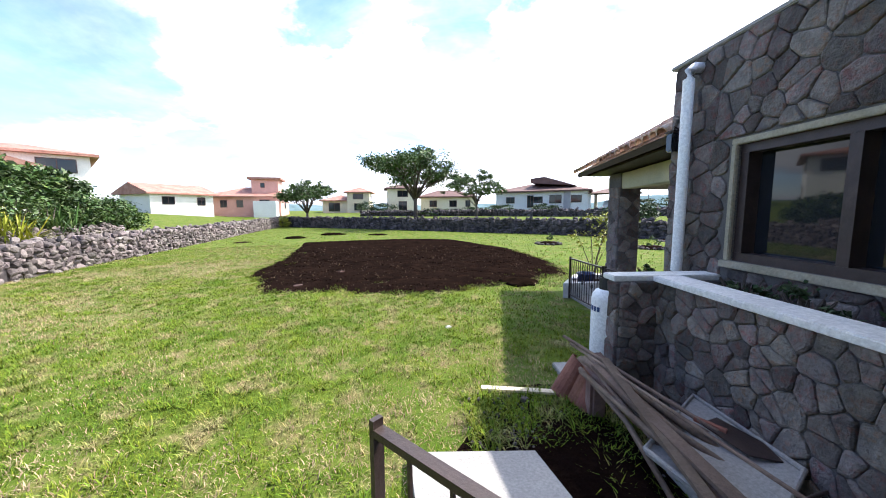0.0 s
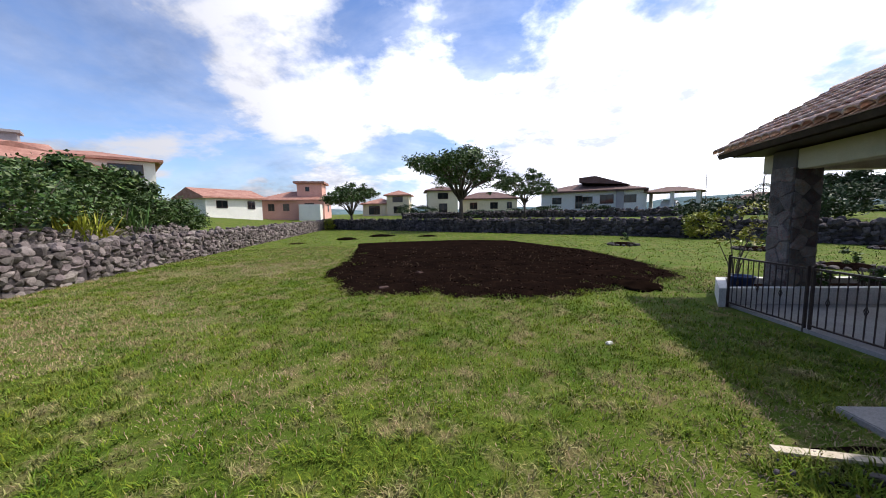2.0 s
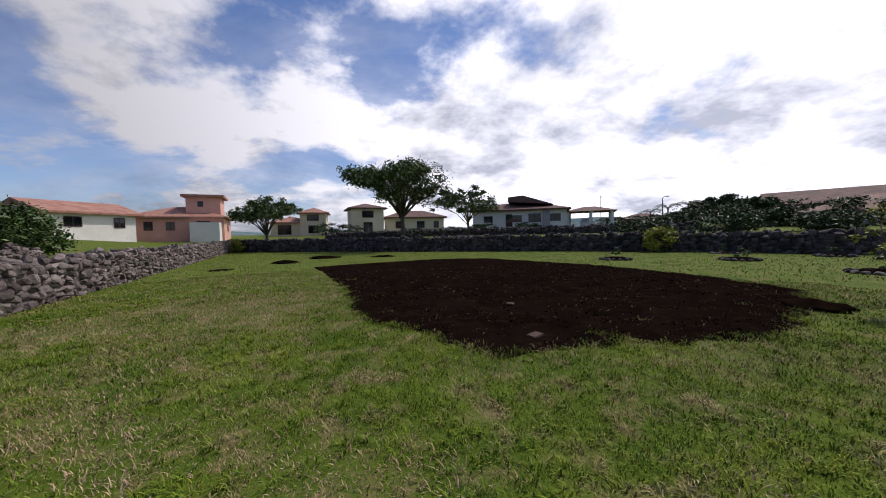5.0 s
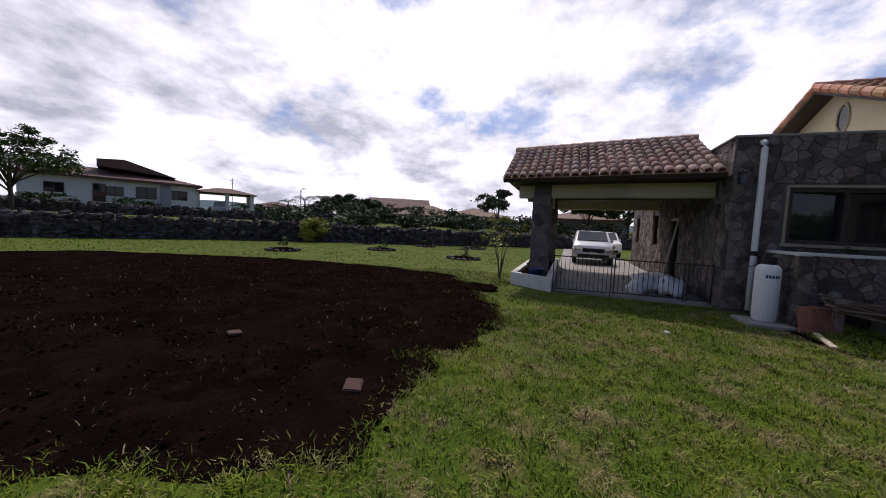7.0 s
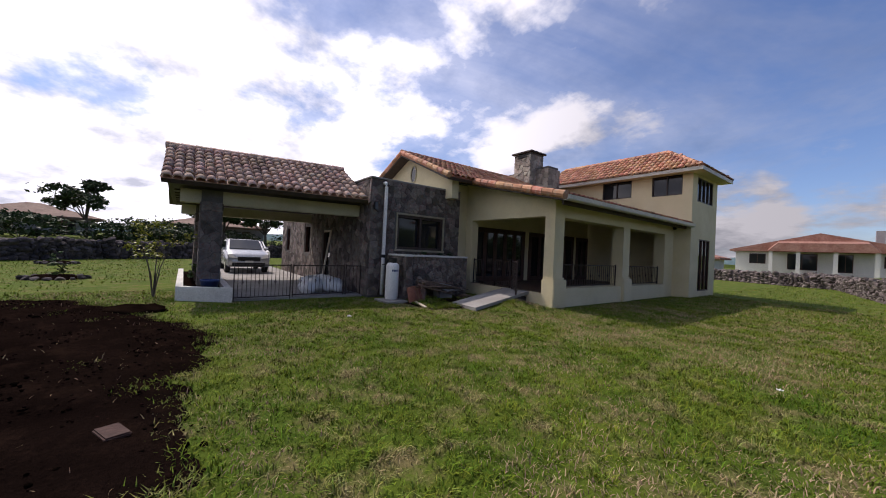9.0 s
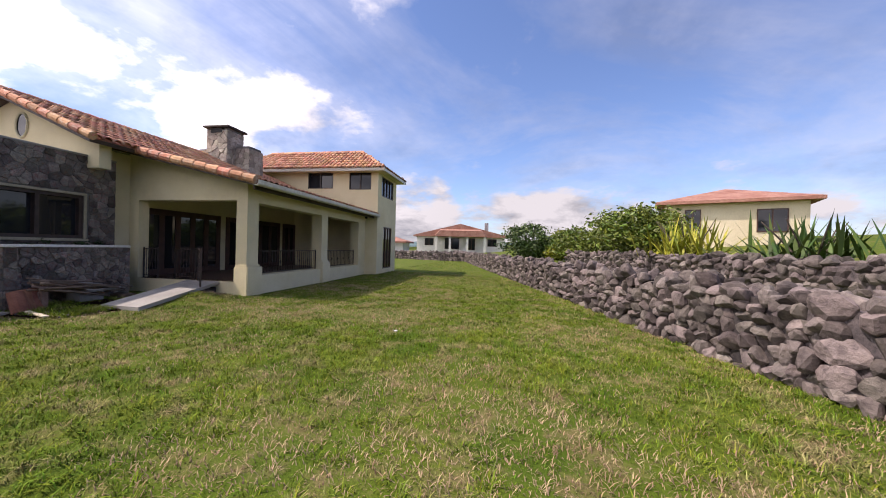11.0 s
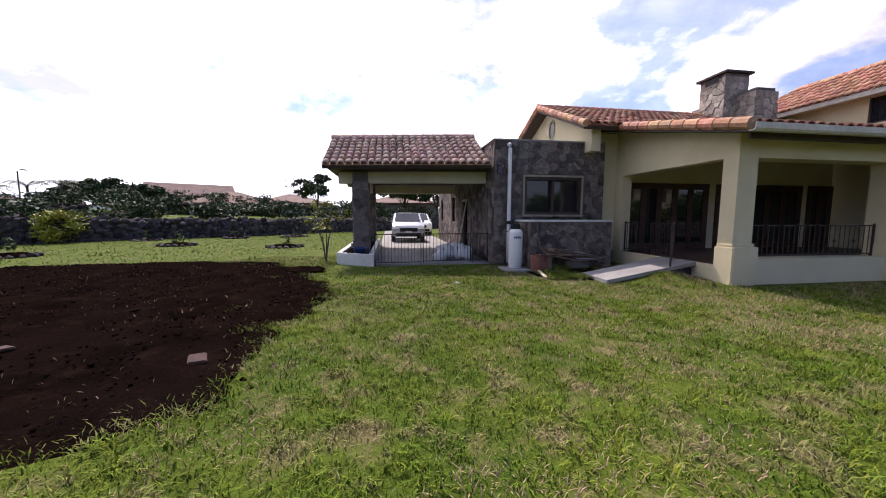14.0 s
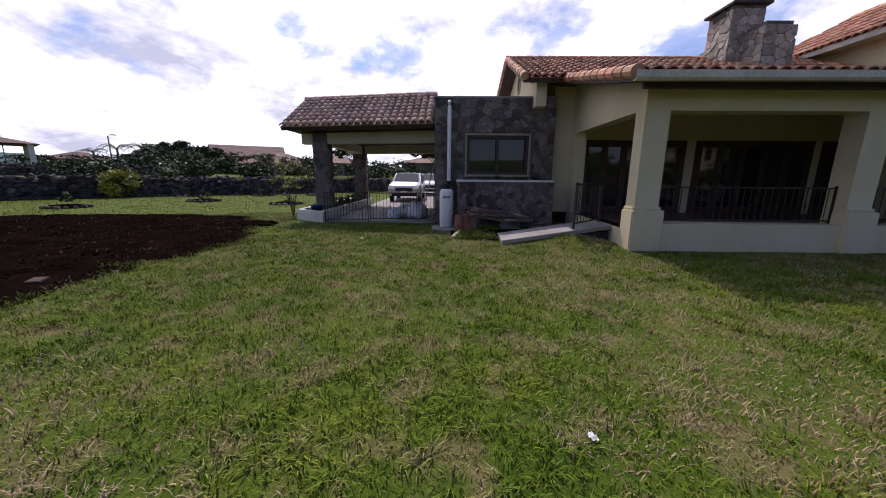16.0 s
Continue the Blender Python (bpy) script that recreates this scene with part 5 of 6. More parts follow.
for k, (x, y, ww, hh) in enumerate(((15.5, 27.0, 4.6, 1.5), (20.0, 23.0, 5.0, 1.7), (24.0, 18.5, 4.8, 1.6), (27.5, 14.0, 5.2, 1.8), (31.0, 9.5, 5.0, 1.7), (34.5, 5.0, 5.2, 1.8), (38.0, 0.0, 5.4, 1.9))):
    bush("hedge_shrub", "dark leafy shrub in the gardens behind the stone wall", (x, y, height(x, y) - 0.1), ww, hh, 190 + k, LEAFD, 2200, 0.15)
bush("garden_shrub", "large bright green shrub behind the boundary wall", (-13.0, -20.6, height(-13.0, -20.6) - 0.05), 3.6, 2.6, 171, LEAF, 5000, 0.1)
bush("wall_shrub", "yellow-green shrub against the stone wall", (11.0, 20.6, 0.0), 1.9, 1.9, 90, LEAFY, 2200, 0.09)
bush("wall_shrub", "yellow-green shrub at the wall corner", (-23.3, 44.6, 0.0), 1.6, 1.6, 91, LEAFY, 1400, 0.09)


def palm(at, h, seed):
    rng = np.random.RandomState(seed)
    e = thing("palm", "small palm with arching fronds by the road", "palm", "roadside palms", at=at)
    bm = bmesh.new()
    tube(bm, [(0, 0, -0.3), (0.08, 0, h * 0.5), (0.05, 0.05, h)], [0.16, 0.12, 0.10], 8)
    part("trunk", bm, BARK, e, smooth=True)
    for k in range(13):
        a, t = 2 * math.pi * k / 13 + rng.uniform(-0.2, 0.2), rng.uniform(0.2, 1.2)
        q, f = [], []
        L = 1.9
        for s in range(12):
            u = s / 11
            r, z = L * u * math.cos(t * (1 - u * 0.4)), h + L * (u * math.sin(t) - 0.75 * u * u)
            for sd in (-1, 1):
                w = 0.42 * math.sin(math.pi * min(1, u * 0.9 + 0.1)) + 0.03
                cx, cy = math.cos(a) * r, math.sin(a) * r
                i0 = len(q)
                q += [(cx, cy, z), (cx + math.cos(a) * 0.09, cy + math.sin(a) * 0.09, z), (cx + math.cos(a) * 0.2 - math.sin(a) * w * sd, cy + math.sin(a) * 0.2 + math.cos(a) * w * sd, z - 0.22)]
                f.append((i0, i0 + 1, i0 + 2))
        mesh_np("frond", np.array(q), np.array(f), LEAFD, e)
    return e


palm(far_at(-47.0, 56), 2.7, 1)
palm(far_at(-49.4, 55), 3.0, 2)
palm(far_at(-44.8, 60), 2.3, 3)
lamp = thing("street_lamp", "slim grey street lamp on a curved arm", "street lamp", at=far_at(-46.4, 54))
part("pole", tubes(([(0, 0, -0.5), (0, 0, 4.0)], 0.06)), IRON, lamp)
part("arm", tubes(([(0, 0, 3.95), (0.6, 0.3, 4.25), (1.3, 0.7, 4.3)], 0.035)), IRON, lamp)
part("lamp_head", boxes((1.2, 0.6, 4.24, 1.75, 0.85, 4.34), bevel=0.03), GREYW, lamp)
mast = thing("radio_mast", "thin antenna mast above the roofs", "mast", at=far_at(-38.0, 90))
part("pole", tubes(([(0, 0, -0.5), (0, 0, 7.5)], 0.07), ([(-0.5, 0, 7.0), (0.5, 0, 7.0)], 0.04), ([(-0.4, 0, 6.5), (0.4, 0, 6.5)], 0.04)), IRON, mast)
# far road strip and hills
tagged(part("road", prism([(12.0, 40.0, height(12, 40) + 0.05), (60.0, 10.0, height(60, 10) + 0.05), (62.0, 13.0, height(60, 10) + 0.06), (14.0, 43.0, height(12, 40) + 0.06)], (0, 0, 0.03)), ASPH), "pale asphalt road behind the boundary wall", "road", kind="structure")
hv, hf = [], []
for k in range(121):
    a = radians(70 - k * 2.6)
    h = 26 + 60 * max(0, noise.noise((k * 0.11, 2.0, 0))) + 12 * noise.noise((k * 0.35, 7, 0))
    for r, z in ((1500, -30), (1650, max(8, h)), (2100, max(12, h * 1.5))):
        hv.append((-math.sin(a) * r, math.cos(a) * r, z))
for k in range(120):
    for j in range(2):
        hf.append((k * 3 + j, k * 3 + 3 + j, k * 3 + 4 + j, k * 3 + 1 + j))
tagged(mesh_np("backdrop", np.array(hv), np.array(hf), HILL, smooth=True), "green mountain slopes on the horizon with haze painted in", "hills", kind="structure")


# ---- things about the house ----
def ornament(bm, x, y, z, ax):
    """The twisted basket knot in a railing bar."""
    for k in range(4):
        a = k * math.pi / 2
        tube(bm, [(x, y, z - 0.07), (x + 0.028 * math.cos(a), y + 0.028 * math.sin(a), z), (x, y, z + 0.07)], 0.006, 5)


def railing(name, label, a, b, z0, z1, bars, posts=(0, 1), every=4, parent=None, category="railing", group=""):
    """An iron railing from a to b: posts, two rails, square bars, some with a knot."""
    e = parent or thing(name, label, category, group)
    a, b = Vector((a[0], a[1], 0)), Vector((b[0], b[1], 0))
    d = (b - a)
    u = d.normalized()
    q = Vector((-u.y, u.x, 0))

    def slab(f0, f1, w, c, t):
        bm = bmesh.new()
        p, r = a + d * f0, a + d * f1
        pts = [p - q * w, r - q * w, r + q * w, p + q * w]
        lo = [bm.verts.new((v.x, v.y, c)) for v in pts]
        hi = [bm.verts.new((v.x, v.y, t)) for v in pts]
        bm.faces.new(hi)
        bm.faces.new(lo[::-1])
        for k in range(4):
            bm.faces.new((lo[k], lo[(k + 1) % 4], hi[(k + 1) % 4], hi[k]))
        return bm

    L = d.length
    for f in posts:
        w = 0.022 / L
        part("post", slab(max(0, f - w), min(1, f + w) if f < 1 else 1, 0.022, z0 - 0.05, z1 + 0.03), IRON, e)
    part("top_rail", slab(0, 1, 0.022, z1 - 0.028, z1), IRON, e)
    part("bottom_rail", slab(0, 1, 0.014, z0 + 0.06, z0 + 0.085), IRON, e)
    for k in range(1, bars):
        f = k / bars
        p = a + d * f
        bm = slab(f - 0.006 / L, f + 0.006 / L, 0.006, z0 + 0.085, z1 - 0.028)
        if every and k % every == 2:
            ornament(bm, p.x, p.y, z0 + (z1 - z0) * 0.5, u)
        part("bar", bm, IRON, e)
    return e


railing("driveway_fence", "low dark iron bar fence with gates across the carport", (0.24, 3.64), (0.32, 2.22), 0.03, 0.98, 14, (0, 1), group="driveway fence")
railing("driveway_gate", "dark iron bar gate closing the carport", (0.33, 2.17), (0.42, 0.62), 0.05, 0.98, 14, (0, 1), category="gate", group="driveway fence")
railing("driveway_gate", "narrow dark iron bar gate beside the stone wall", (0.42, 0.57), (0.44, 0.06), 0.05, 0.98, 4, (0, 1), every=0, category="gate", group="driveway fence")
railing("porch_railing", "dark iron balustrade in the porch opening", (PX + 0.25, -4.77), (PX + 0.25, -8.53), 0.57, PF + 0.92, 26, (0, 1), group="porch railings")
railing("porch_railing", "dark iron balustrade in the porch opening", (PX + 0.25, -9.07), (PX + 0.25, -12.28), 0.57, PF + 0.92, 22, (0, 1), group="porch railings")
railing("porch_railing", "short dark iron balustrade beside the porch exit", (-0.08, PY - 0.15), (-0.62, PY - 0.15), PF, PF + 0.92, 5, (0, 1), every=0, group="porch railings")
railing("porch_railing", "short dark iron balustrade beside the porch exit", (-1.25, PY - 0.12), (-2.0, PY - 0.12), PF, PF + 0.92, 7, (0, 1), every=3, group="porch railings")
railing("porch_gate", "brown iron porch gate swung open over the ramp", (-2.26, PY + 0.05), (-3.29, -3.24), PF, PF + 0.95, 8, (0, 1), every=3, category="gate")


# ramp from the porch
rv = [(-2.95, PY + 0.01, PF), (-1.85, PY + 0.01, PF), (-2.22, -1.69, 0.09), (-3.28, -1.66, 0.09)]
tagged(part("ramp", prism(rv, (0, 0, -0.09)), CONC), "grey concrete slab ramp up to the porch", "ramp", kind="structure")
tagged(part("ramp_support", prism([(-2.85, PY + 0.02, 0), (-1.95, PY + 0.02, 0), (-2.05, -3.2, 0), (-2.95, -3.2, 0)], (0, 0, 0.24)), ROCKD), "rough stone packing under the ramp", "stones", kind="structure")

# dark bare soil in the nook by the planter
nv = [(-2.9, -1.6), (-2.2, -0.5), (-1.4, -0.45), (-1.0, -0.95), (-0.95, -3.5), (-0.9, -4.1), (-1.2, -4.1), (-1.6, -3.2), (-2.2, -2.2)]
bm = bmesh.new()
c = bm.verts.new((-1.6, -2.0, 0.09))
rim = [bm.verts.new((x, y, height(x, y) + 0.012)) for x, y in nv]
for k in range(len(rim)):
    bm.faces.new((c, rim[k], rim[(k + 1) % len(rim)]))
bmesh.ops.recalc_face_normals(bm, faces=bm.faces)
bmesh.ops.subdivide_edges(bm, edges=bm.edges, cuts=3, use_grid_fill=True)
for v in bm.verts:
    v.co.z += 0.03 * noise.noise((v.co.x * 3, v.co.y * 3, 4)) + 0.012
tagged(part("bare_soil", bm, SOIL, smooth=True), "dark bare earth beside the planter wall", "soil", kind="structure")

# gas cylinder
gas = thing("gas_cylinder", "tall white gas cylinder with black valve collar", "gas cylinder", at=(-0.93, -0.36, 0.06))
bm = bmesh.new()
prof = [(0.0, 0.0), (0.17, 0.0), (0.185, 0.02), (0.185, 0.06), (0.195, 0.08), (0.195, 0.98), (0.185, 1.03), (0.15, 1.08), (0.09, 1.11), (0.0, 1.12)]
rows = [[bm.verts.new((r * math.cos(2 * math.pi * k / 28), r * math.sin(2 * math.pi * k / 28), z)) for k in range(28)] for r, z in prof[1:-1]]
for r0, r1 in zip(rows, rows[1:]):
    for k in range(28):
        bm.faces.new((r0[k], r0[(k + 1) % 28], r1[(k + 1) % 28], r1[k]))
bm.faces.new(rows[0][::-1])
bm.faces.new(rows[-1])
part("tank", bm, WHITE, gas, smooth=True)
bm = bmesh.new()
for k in range(18):
    a0, a1 = 2 * math.pi * k / 18, 2 * math.pi * (k + 1) / 18
    v = [bm.verts.new((r * math.cos(a), r * math.sin(a), z)) for r in (0.105, 0.115) for z in (1.08, 1.24) for a in (a0, a1)]
    for f in ((0, 1, 3, 2), (4, 6, 7, 5), (2, 3, 7, 6), (0, 4, 5, 1), (0, 2, 6, 4), (1, 5, 7, 3)):
        bm.faces.new([v[i] for i in f])
bmesh.ops.remove_doubles(bm, verts=bm.verts, dist=0.0005)
part("valve_collar", bm, RUBBER, gas, "black steel collar")
part("valve", tubes(([(0, 0, 1.1), (0, 0, 1.2)], 0.022), ([(0, 0, 1.17), (0.07, 0.0, 1.17)], 0.014)), GUTTER, gas)
part("hose", tubes(([(0.07, 0, 1.17), (0.2, 0.03, 1.2), (0.3, 0.05, 1.05), (0.5, 0.1, 1.0)], 0.01)), RUBBER, gas)
mk = bmesh.new()
for k in range(5):
    for j in range(4):
        a = math.pi - 0.55 + k * 0.24 + j * 0.045
        a1 = a + 0.045
        v = [mk.verts.new((0.1975 * math.cos(b), 0.1975 * math.sin(b), z)) for b, z in ((a, 0.84), (a1, 0.84), (a1, 0.90), (a, 0.90))]
        mk.faces.new(v)
part("marking", mk, BLUEP, gas, "dark blue printed bars")
pad = tagged(part("cylinder_pad", boxes((-1.45, -0.68, -0.03, -0.62, 0.05, 0.06), bevel=0.01), CONC), "small concrete pad under the gas cylinder", "slab")

# rainwater pipe
pipe = thing("downpipe", "white plastic rainwater pipe on the stone wall", "downpipe")
part("pipe", tubes(([(0.0, -0.42, 3.68), (-0.10, -0.42, 3.68), (-0.15, -0.42, 3.64), (-0.16, -0.42, 3.55), (-0.16, -0.42, 1.30), (-0.16, -0.42, 0.1)], 0.058), n=14), WHITE, pipe, smooth=True)
part("coupling", tubes(([(-0.16, -0.42, 1.38), (-0.16, -0.42, 1.28)], 0.066), n=14), RUBBER, pipe)

# building leftovers by the planter
rng = np.random.RandomState(77)
for k in range(20):
    L = rng.uniform(1.1, 2.1)
    x0, y0 = -1.45 + rng.uniform(-0.15, 0.12), -1.0 + rng.uniform(-0.25, 0.1)
    ang = radians(rng.uniform(-92, -52))
    z0 = 0.62 - 0.03 * (k % 5) + rng.uniform(-0.06, 0.06)
    x1, y1 = x0 + math.cos(ang) * L, y0 + math.sin(ang) * L
    z1 = 0.15 + 0.05 * (k % 4) + rng.uniform(0, 0.05)
    x1 = min(x1, -0.82)
    bm = bmesh.new()
    if k % 5 == 0:
        w, t = rng.uniform(0.03, 0.055), 0.016
        dv = Vector((x1 - x0, y1 - y0, z1 - z0)).normalized()
        sd = dv.cross(Vector((0, 0, 1))).normalized() * w
        bm.free()
        bm = prism([Vector((x0, y0, z0)) - sd, Vector((x0, y0, z0)) + sd, Vector((x1, y1, z1)) + sd, Vector((x1, y1, z1)) - sd], (0, 0, t * 2))
        nm, lb = "plank", "weathered brown plank in the scrap pile"
    else:
        r = rng.uniform(0.016, 0.032)
        tube(bm, [(x0, y0, z0), ((x0 + x1) / 2 + rng.uniform(-0.07, 0.07), (y0 + y1) / 2, (z0 + z1) / 2 + rng.uniform(-0.06, 0.05)), (x1, y1, z1)], [r, r * 1.1, r * 0.9], 8)
        nm, lb = "pole", "weathered round wooden pole in the scrap pile"
    ob = part(nm, bm, WOOD, smooth=nm == "pole")
    tagged(ob, lb, "timber", "timber scrap pile")
tagged(part("support_block", boxes((-1.52, -1.22, 0.0, -1.36, -1.06, 0.44), bevel=0.03), WOOD), "old timber block propping the scrap pile", "timber")
tagged(part("support_block", boxes((-1.6, -3.0, 0.0, -1.05, -2.7, 0.16), bevel=0.02), WOOD), "old timber block propping the scrap pile", "timber")
wb = thing("cement_tray", "grey cement mixing tray lying by the planter", "tray", at=(0.24, 0.95, 0.0))
part("tray", prism([(-1.75, -3.0, 0.30), (-1.0, -2.5, 0.42), (-0.98, -3.4, 0.42), (-1.55, -3.75, 0.30)], (0, 0, 0.03)), CONC, wb)
part("rim", tubes(([(-1.75, -3.0, 0.34), (-1.0, -2.5, 0.46), (-0.98, -3.4, 0.46), (-1.55, -3.75, 0.34), (-1.75, -3.0, 0.34)], 0.02)), CONC, wb)
part("block", boxes((-1.5, -3.4, 0.0, -1.1, -2.9, 0.30)), CONC, wb)
sh = thing("shovel", "shovel with worn wooden shaft and rusty blade", "shovel", at=(0.36, 0.42, 0.02))
part("shaft", tubes(([(-2.0, -1.2, 0.72), (-1.35, -2.5, 0.46)], 0.018)), WOOD, sh)
part("blade", prism([(-1.42, -2.42, 0.47), (-1.24, -2.36, 0.47), (-1.12, -2.62, 0.44), (-1.14, -2.78, 0.42), (-1.32, -2.72, 0.43)], (0, 0, 0.012)), IRON, sh, "rusty steel blade")
part("socket", tubes(([(-1.42, -2.36, 0.48), (-1.3, -2.52, 0.47)], 0.024)), CLAY, sh)
rake = thing("rake", "garden rake with dark steel tines", "rake", at=(0.46, 0.50, -0.02))
part("shaft", tubes(([(-2.05, -1.35, 0.70), (-1.45, -3.2, 0.50)], 0.014)), WOOD, rake)
part("head", tubes(([(-1.62, -3.22, 0.50), (-1.28, -3.14, 0.50)], 0.012)), IRON, rake)
for k in range(8):
    f = k / 7
    part("tine", tubes(([(-1.62 + 0.34 * f, -3.22 + 0.08 * f, 0.50), (-1.61 + 0.34 * f, -3.27 + 0.08 * f, 0.44)], 0.006), n=5), IRON, rake)
for k, (x, y, z, ax, ay) in enumerate(((-1.62, -0.72, 0.0, 62, 8), (-1.50, -0.86, 0.0, 66, -4), (-1.46, -1.02, 0.0, 70, 14))):
    bm = bmesh.new()
    rows = []
    for j in range(2):
        rows.append([bm.verts.new((0.15 * math.cos(math.pi * i / 8) * (1 - 0.15 * j), j * 0.46, 0.11 * math.sin(math.pi * i / 8) * (1 - 0.15 * j) + dz)) for dz in (0, 0.014) for i in range(9)])
    for i in range(8):
        bm.faces.new((rows[0][i], rows[0][i + 1], rows[1][i + 1], rows[1][i]))
        bm.faces.new((rows[0][i + 9], rows[1][i + 9], rows[1][i + 10], rows[0][i + 10]))
        bm.faces.new((rows[0][i], rows[0][i + 9], rows[0][i + 10], rows[0][i + 1]))
        bm.faces.new((rows[1][i], rows[1][i + 1], rows[1][i + 10], rows[1][i + 9]))
    bmesh.ops.recalc_face_normals(bm, faces=bm.faces)
    ob = part("loose_roof_tile", bm, CLAY)
    ob.matrix_world = pose(x, y, z + 0.03, ax, 0, ay - 100)
    tagged(ob, "loose terracotta roof tile leaning in the corner", "roof tile", "loose roof tiles")
ob = part("board", prism([(-2.52, -0.60, 0.04), (-2.50, -0.52, 0.04), (-1.55, -0.74, 0.07), (-1.56, -0.82, 0.07)], (0, 0, 0.025)), PALEWOOD)
tagged(ob, "pale bare timber strip lying on the grass", "timber")
ob = part("paver", boxes((-0.115, -0.08, 0, 0.115, 0.08, 0.035), bevel=0.01), PAVER)
ob.matrix_world = pose(-6.70, 5.08, 0.085, 3, -2, 25)
tagged(ob, "dark earth-stained brick on the soil edge", "paver")
ob = part("paver", boxes((-0.11, -0.08, 0, 0.11, 0.08, 0.035), bevel=0.01), PAVER)
ob.matrix_world = pose(-6.1, 7.3, 0.075, 3, 4, 60)
tagged(ob, "dark earth-stained brick on the tilled soil", "paver")
ob = part("pale_stone", boxes((-0.05, -0.035, 0, 0.05, 0.035, 0.04), bevel=0.012), WHITED)
ob.matrix_world = pose(-2.77, 1.68, 0.0, 0, 0, 25)
tagged(ob, "small pale stone lying on the lawn", "stone")

def scrap(at, turn, size):
    bm = bmesh.new()
    bmesh.ops.create_grid(bm, x_segments=5, y_segments=4, size=0.5)
    for v in bm.verts:
        v.co = Vector((v.co.x * size * (1 + 0.4 * noise.noise(v.co * 3 + Vector(at))), v.co.y * size * 0.55, 0.03 + size * 0.35 * noise.noise(v.co * 4 + Vector(at))))
    bmesh.ops.solidify(bm, geom=bm.faces[:], thickness=0.003)
    ob = part("paper_scrap", bm, WHITE)
    ob.matrix_world = pose(*at, 0, 0, turn)
    return tagged(ob, "crumpled white paper scrap on the grass", "litter", "paper scraps")


scrap((-9.30, -1.30, 0.01), 20, 0.07)

# planter shrubs, pots and window-box plants
for k, (x, y) in enumerate(((-0.4, -1.4), (-0.45, -2.0), (-0.35, -2.6), (-0.45, -3.1))):
    bush("planter_plant", "small straggly plant in the stone planter", (x + 0.14, y, 1.23), 0.45, 0.3, 110 + k, LEAFD, 220, 0.03)
pot = thing("plant_pot", "dark blue plastic tub in the carport planter", "pot", at=(0.86, 4.12, 0.235))
bm = bmesh.new()
prof = [(0.17, 0.0), (0.21, 0.26), (0.225, 0.26), (0.225, 0.29), (0.195, 0.29), (0.16, 0.04)]
rows = [[bm.verts.new((r * math.cos(2 * math.pi * k / 20), r * math.sin(2 * math.pi * k / 20), z)) for k in range(20)] for r, z in prof]
for r0, r1 in zip(rows, rows[1:]):
    for k in range(20):
        bm.faces.new((r0[k], r0[(k + 1) % 20], r1[(k + 1) % 20], r1[k]))
bm.faces.new(rows[0][::-1])
bm.faces.new(rows[-1])
part("tub", bm, BLUEP, pot, smooth=True)
for k in range(5):
    bush("kerb_plant", "small green plant in the carport planter", (2.5 + k * 1.0, 4.28, 0.23), 0.55, 0.45, 130 + k, LEAF, 260, 0.05)

# sapling beside the carport
sap = thing("sapling", "thin young tree with sparse yellow-green leaves", "sapling", at=(1.6, 5.3, 0.0))
bm = bmesh.new()
rg = np.random.RandomState(5)
Q, Fq, off = [], [], 0
for k in range(6):
    a = rg.uniform(0, 6.28)
    hh = rg.uniform(1.0, 1.9)
    tip = (0.42 * math.cos(a), 0.42 * math.sin(a), hh)
    part("stem", tubes(([(0, 0, -0.05), (0.12 * math.cos(a), 0.12 * math.sin(a), hh * 0.45), tip], [0.02, 0.013, 0.004]), n=6), BARK, sap)
    q, f = leaves(tip, 0.36, 90, 0.045, rg)
    Q.append(q)
    Fq.append(f + off)
    off += len(q)
bm.free()
mesh_np("foliage", np.concatenate(Q), np.concatenate(Fq), LEAFY, sap)

# stone-ringed young plants and heaps on the lawn
MEAN = bpy.data.meshes.new("ring_stone")
MEAN.from_pydata(STONES[2][0].tolist(), [], STONES[2][1].tolist())
MEAN.materials.append(ROCKD)
for k, (x, y, r) in enumerate(((4.3, 16.8, 0.75), (8.9, 13.8, 0.75), (7.2, 8.2, 0.75), (14.6, 13.4, 0.7), (16.0, 9.9, 0.7), (12.5, 17.4, 0.7))):
    e = thing("ringed_plant", "young plant in a ring of dark stones on the lawn", "plant bed", "ringed plants", at=(x, y, 0))
    bm = bmesh.new()
    bmesh.ops.create_cone(bm, cap_ends=True, segments=20, radius1=r, radius2=r * 0.6, depth=0.16)
    bmesh.ops.translate(bm, vec=(0, 0, 0.06), verts=bm.verts)
    part("soil_mound", bm, SOIL, e)
    for j in range(16):
        a = 2 * math.pi * j / 16
        ob = new("stone", MEAN)
        ob.parent = e
        s = 0.2 + 0.08 * ((j * 7) % 5) / 5
        ob.matrix_basis = pose(r * math.cos(a), r * math.sin(a), 0.05, 0, 0, j * 50) @ Matrix.Diagonal((s, s, s * 0.7, 1))
    q, f = leaves((0, 0, 0.38), 0.3, 160, 0.06, np.random.RandomState(k), 0.9, 0.3)
    mesh_np("foliage", q, f, LEAF, e)
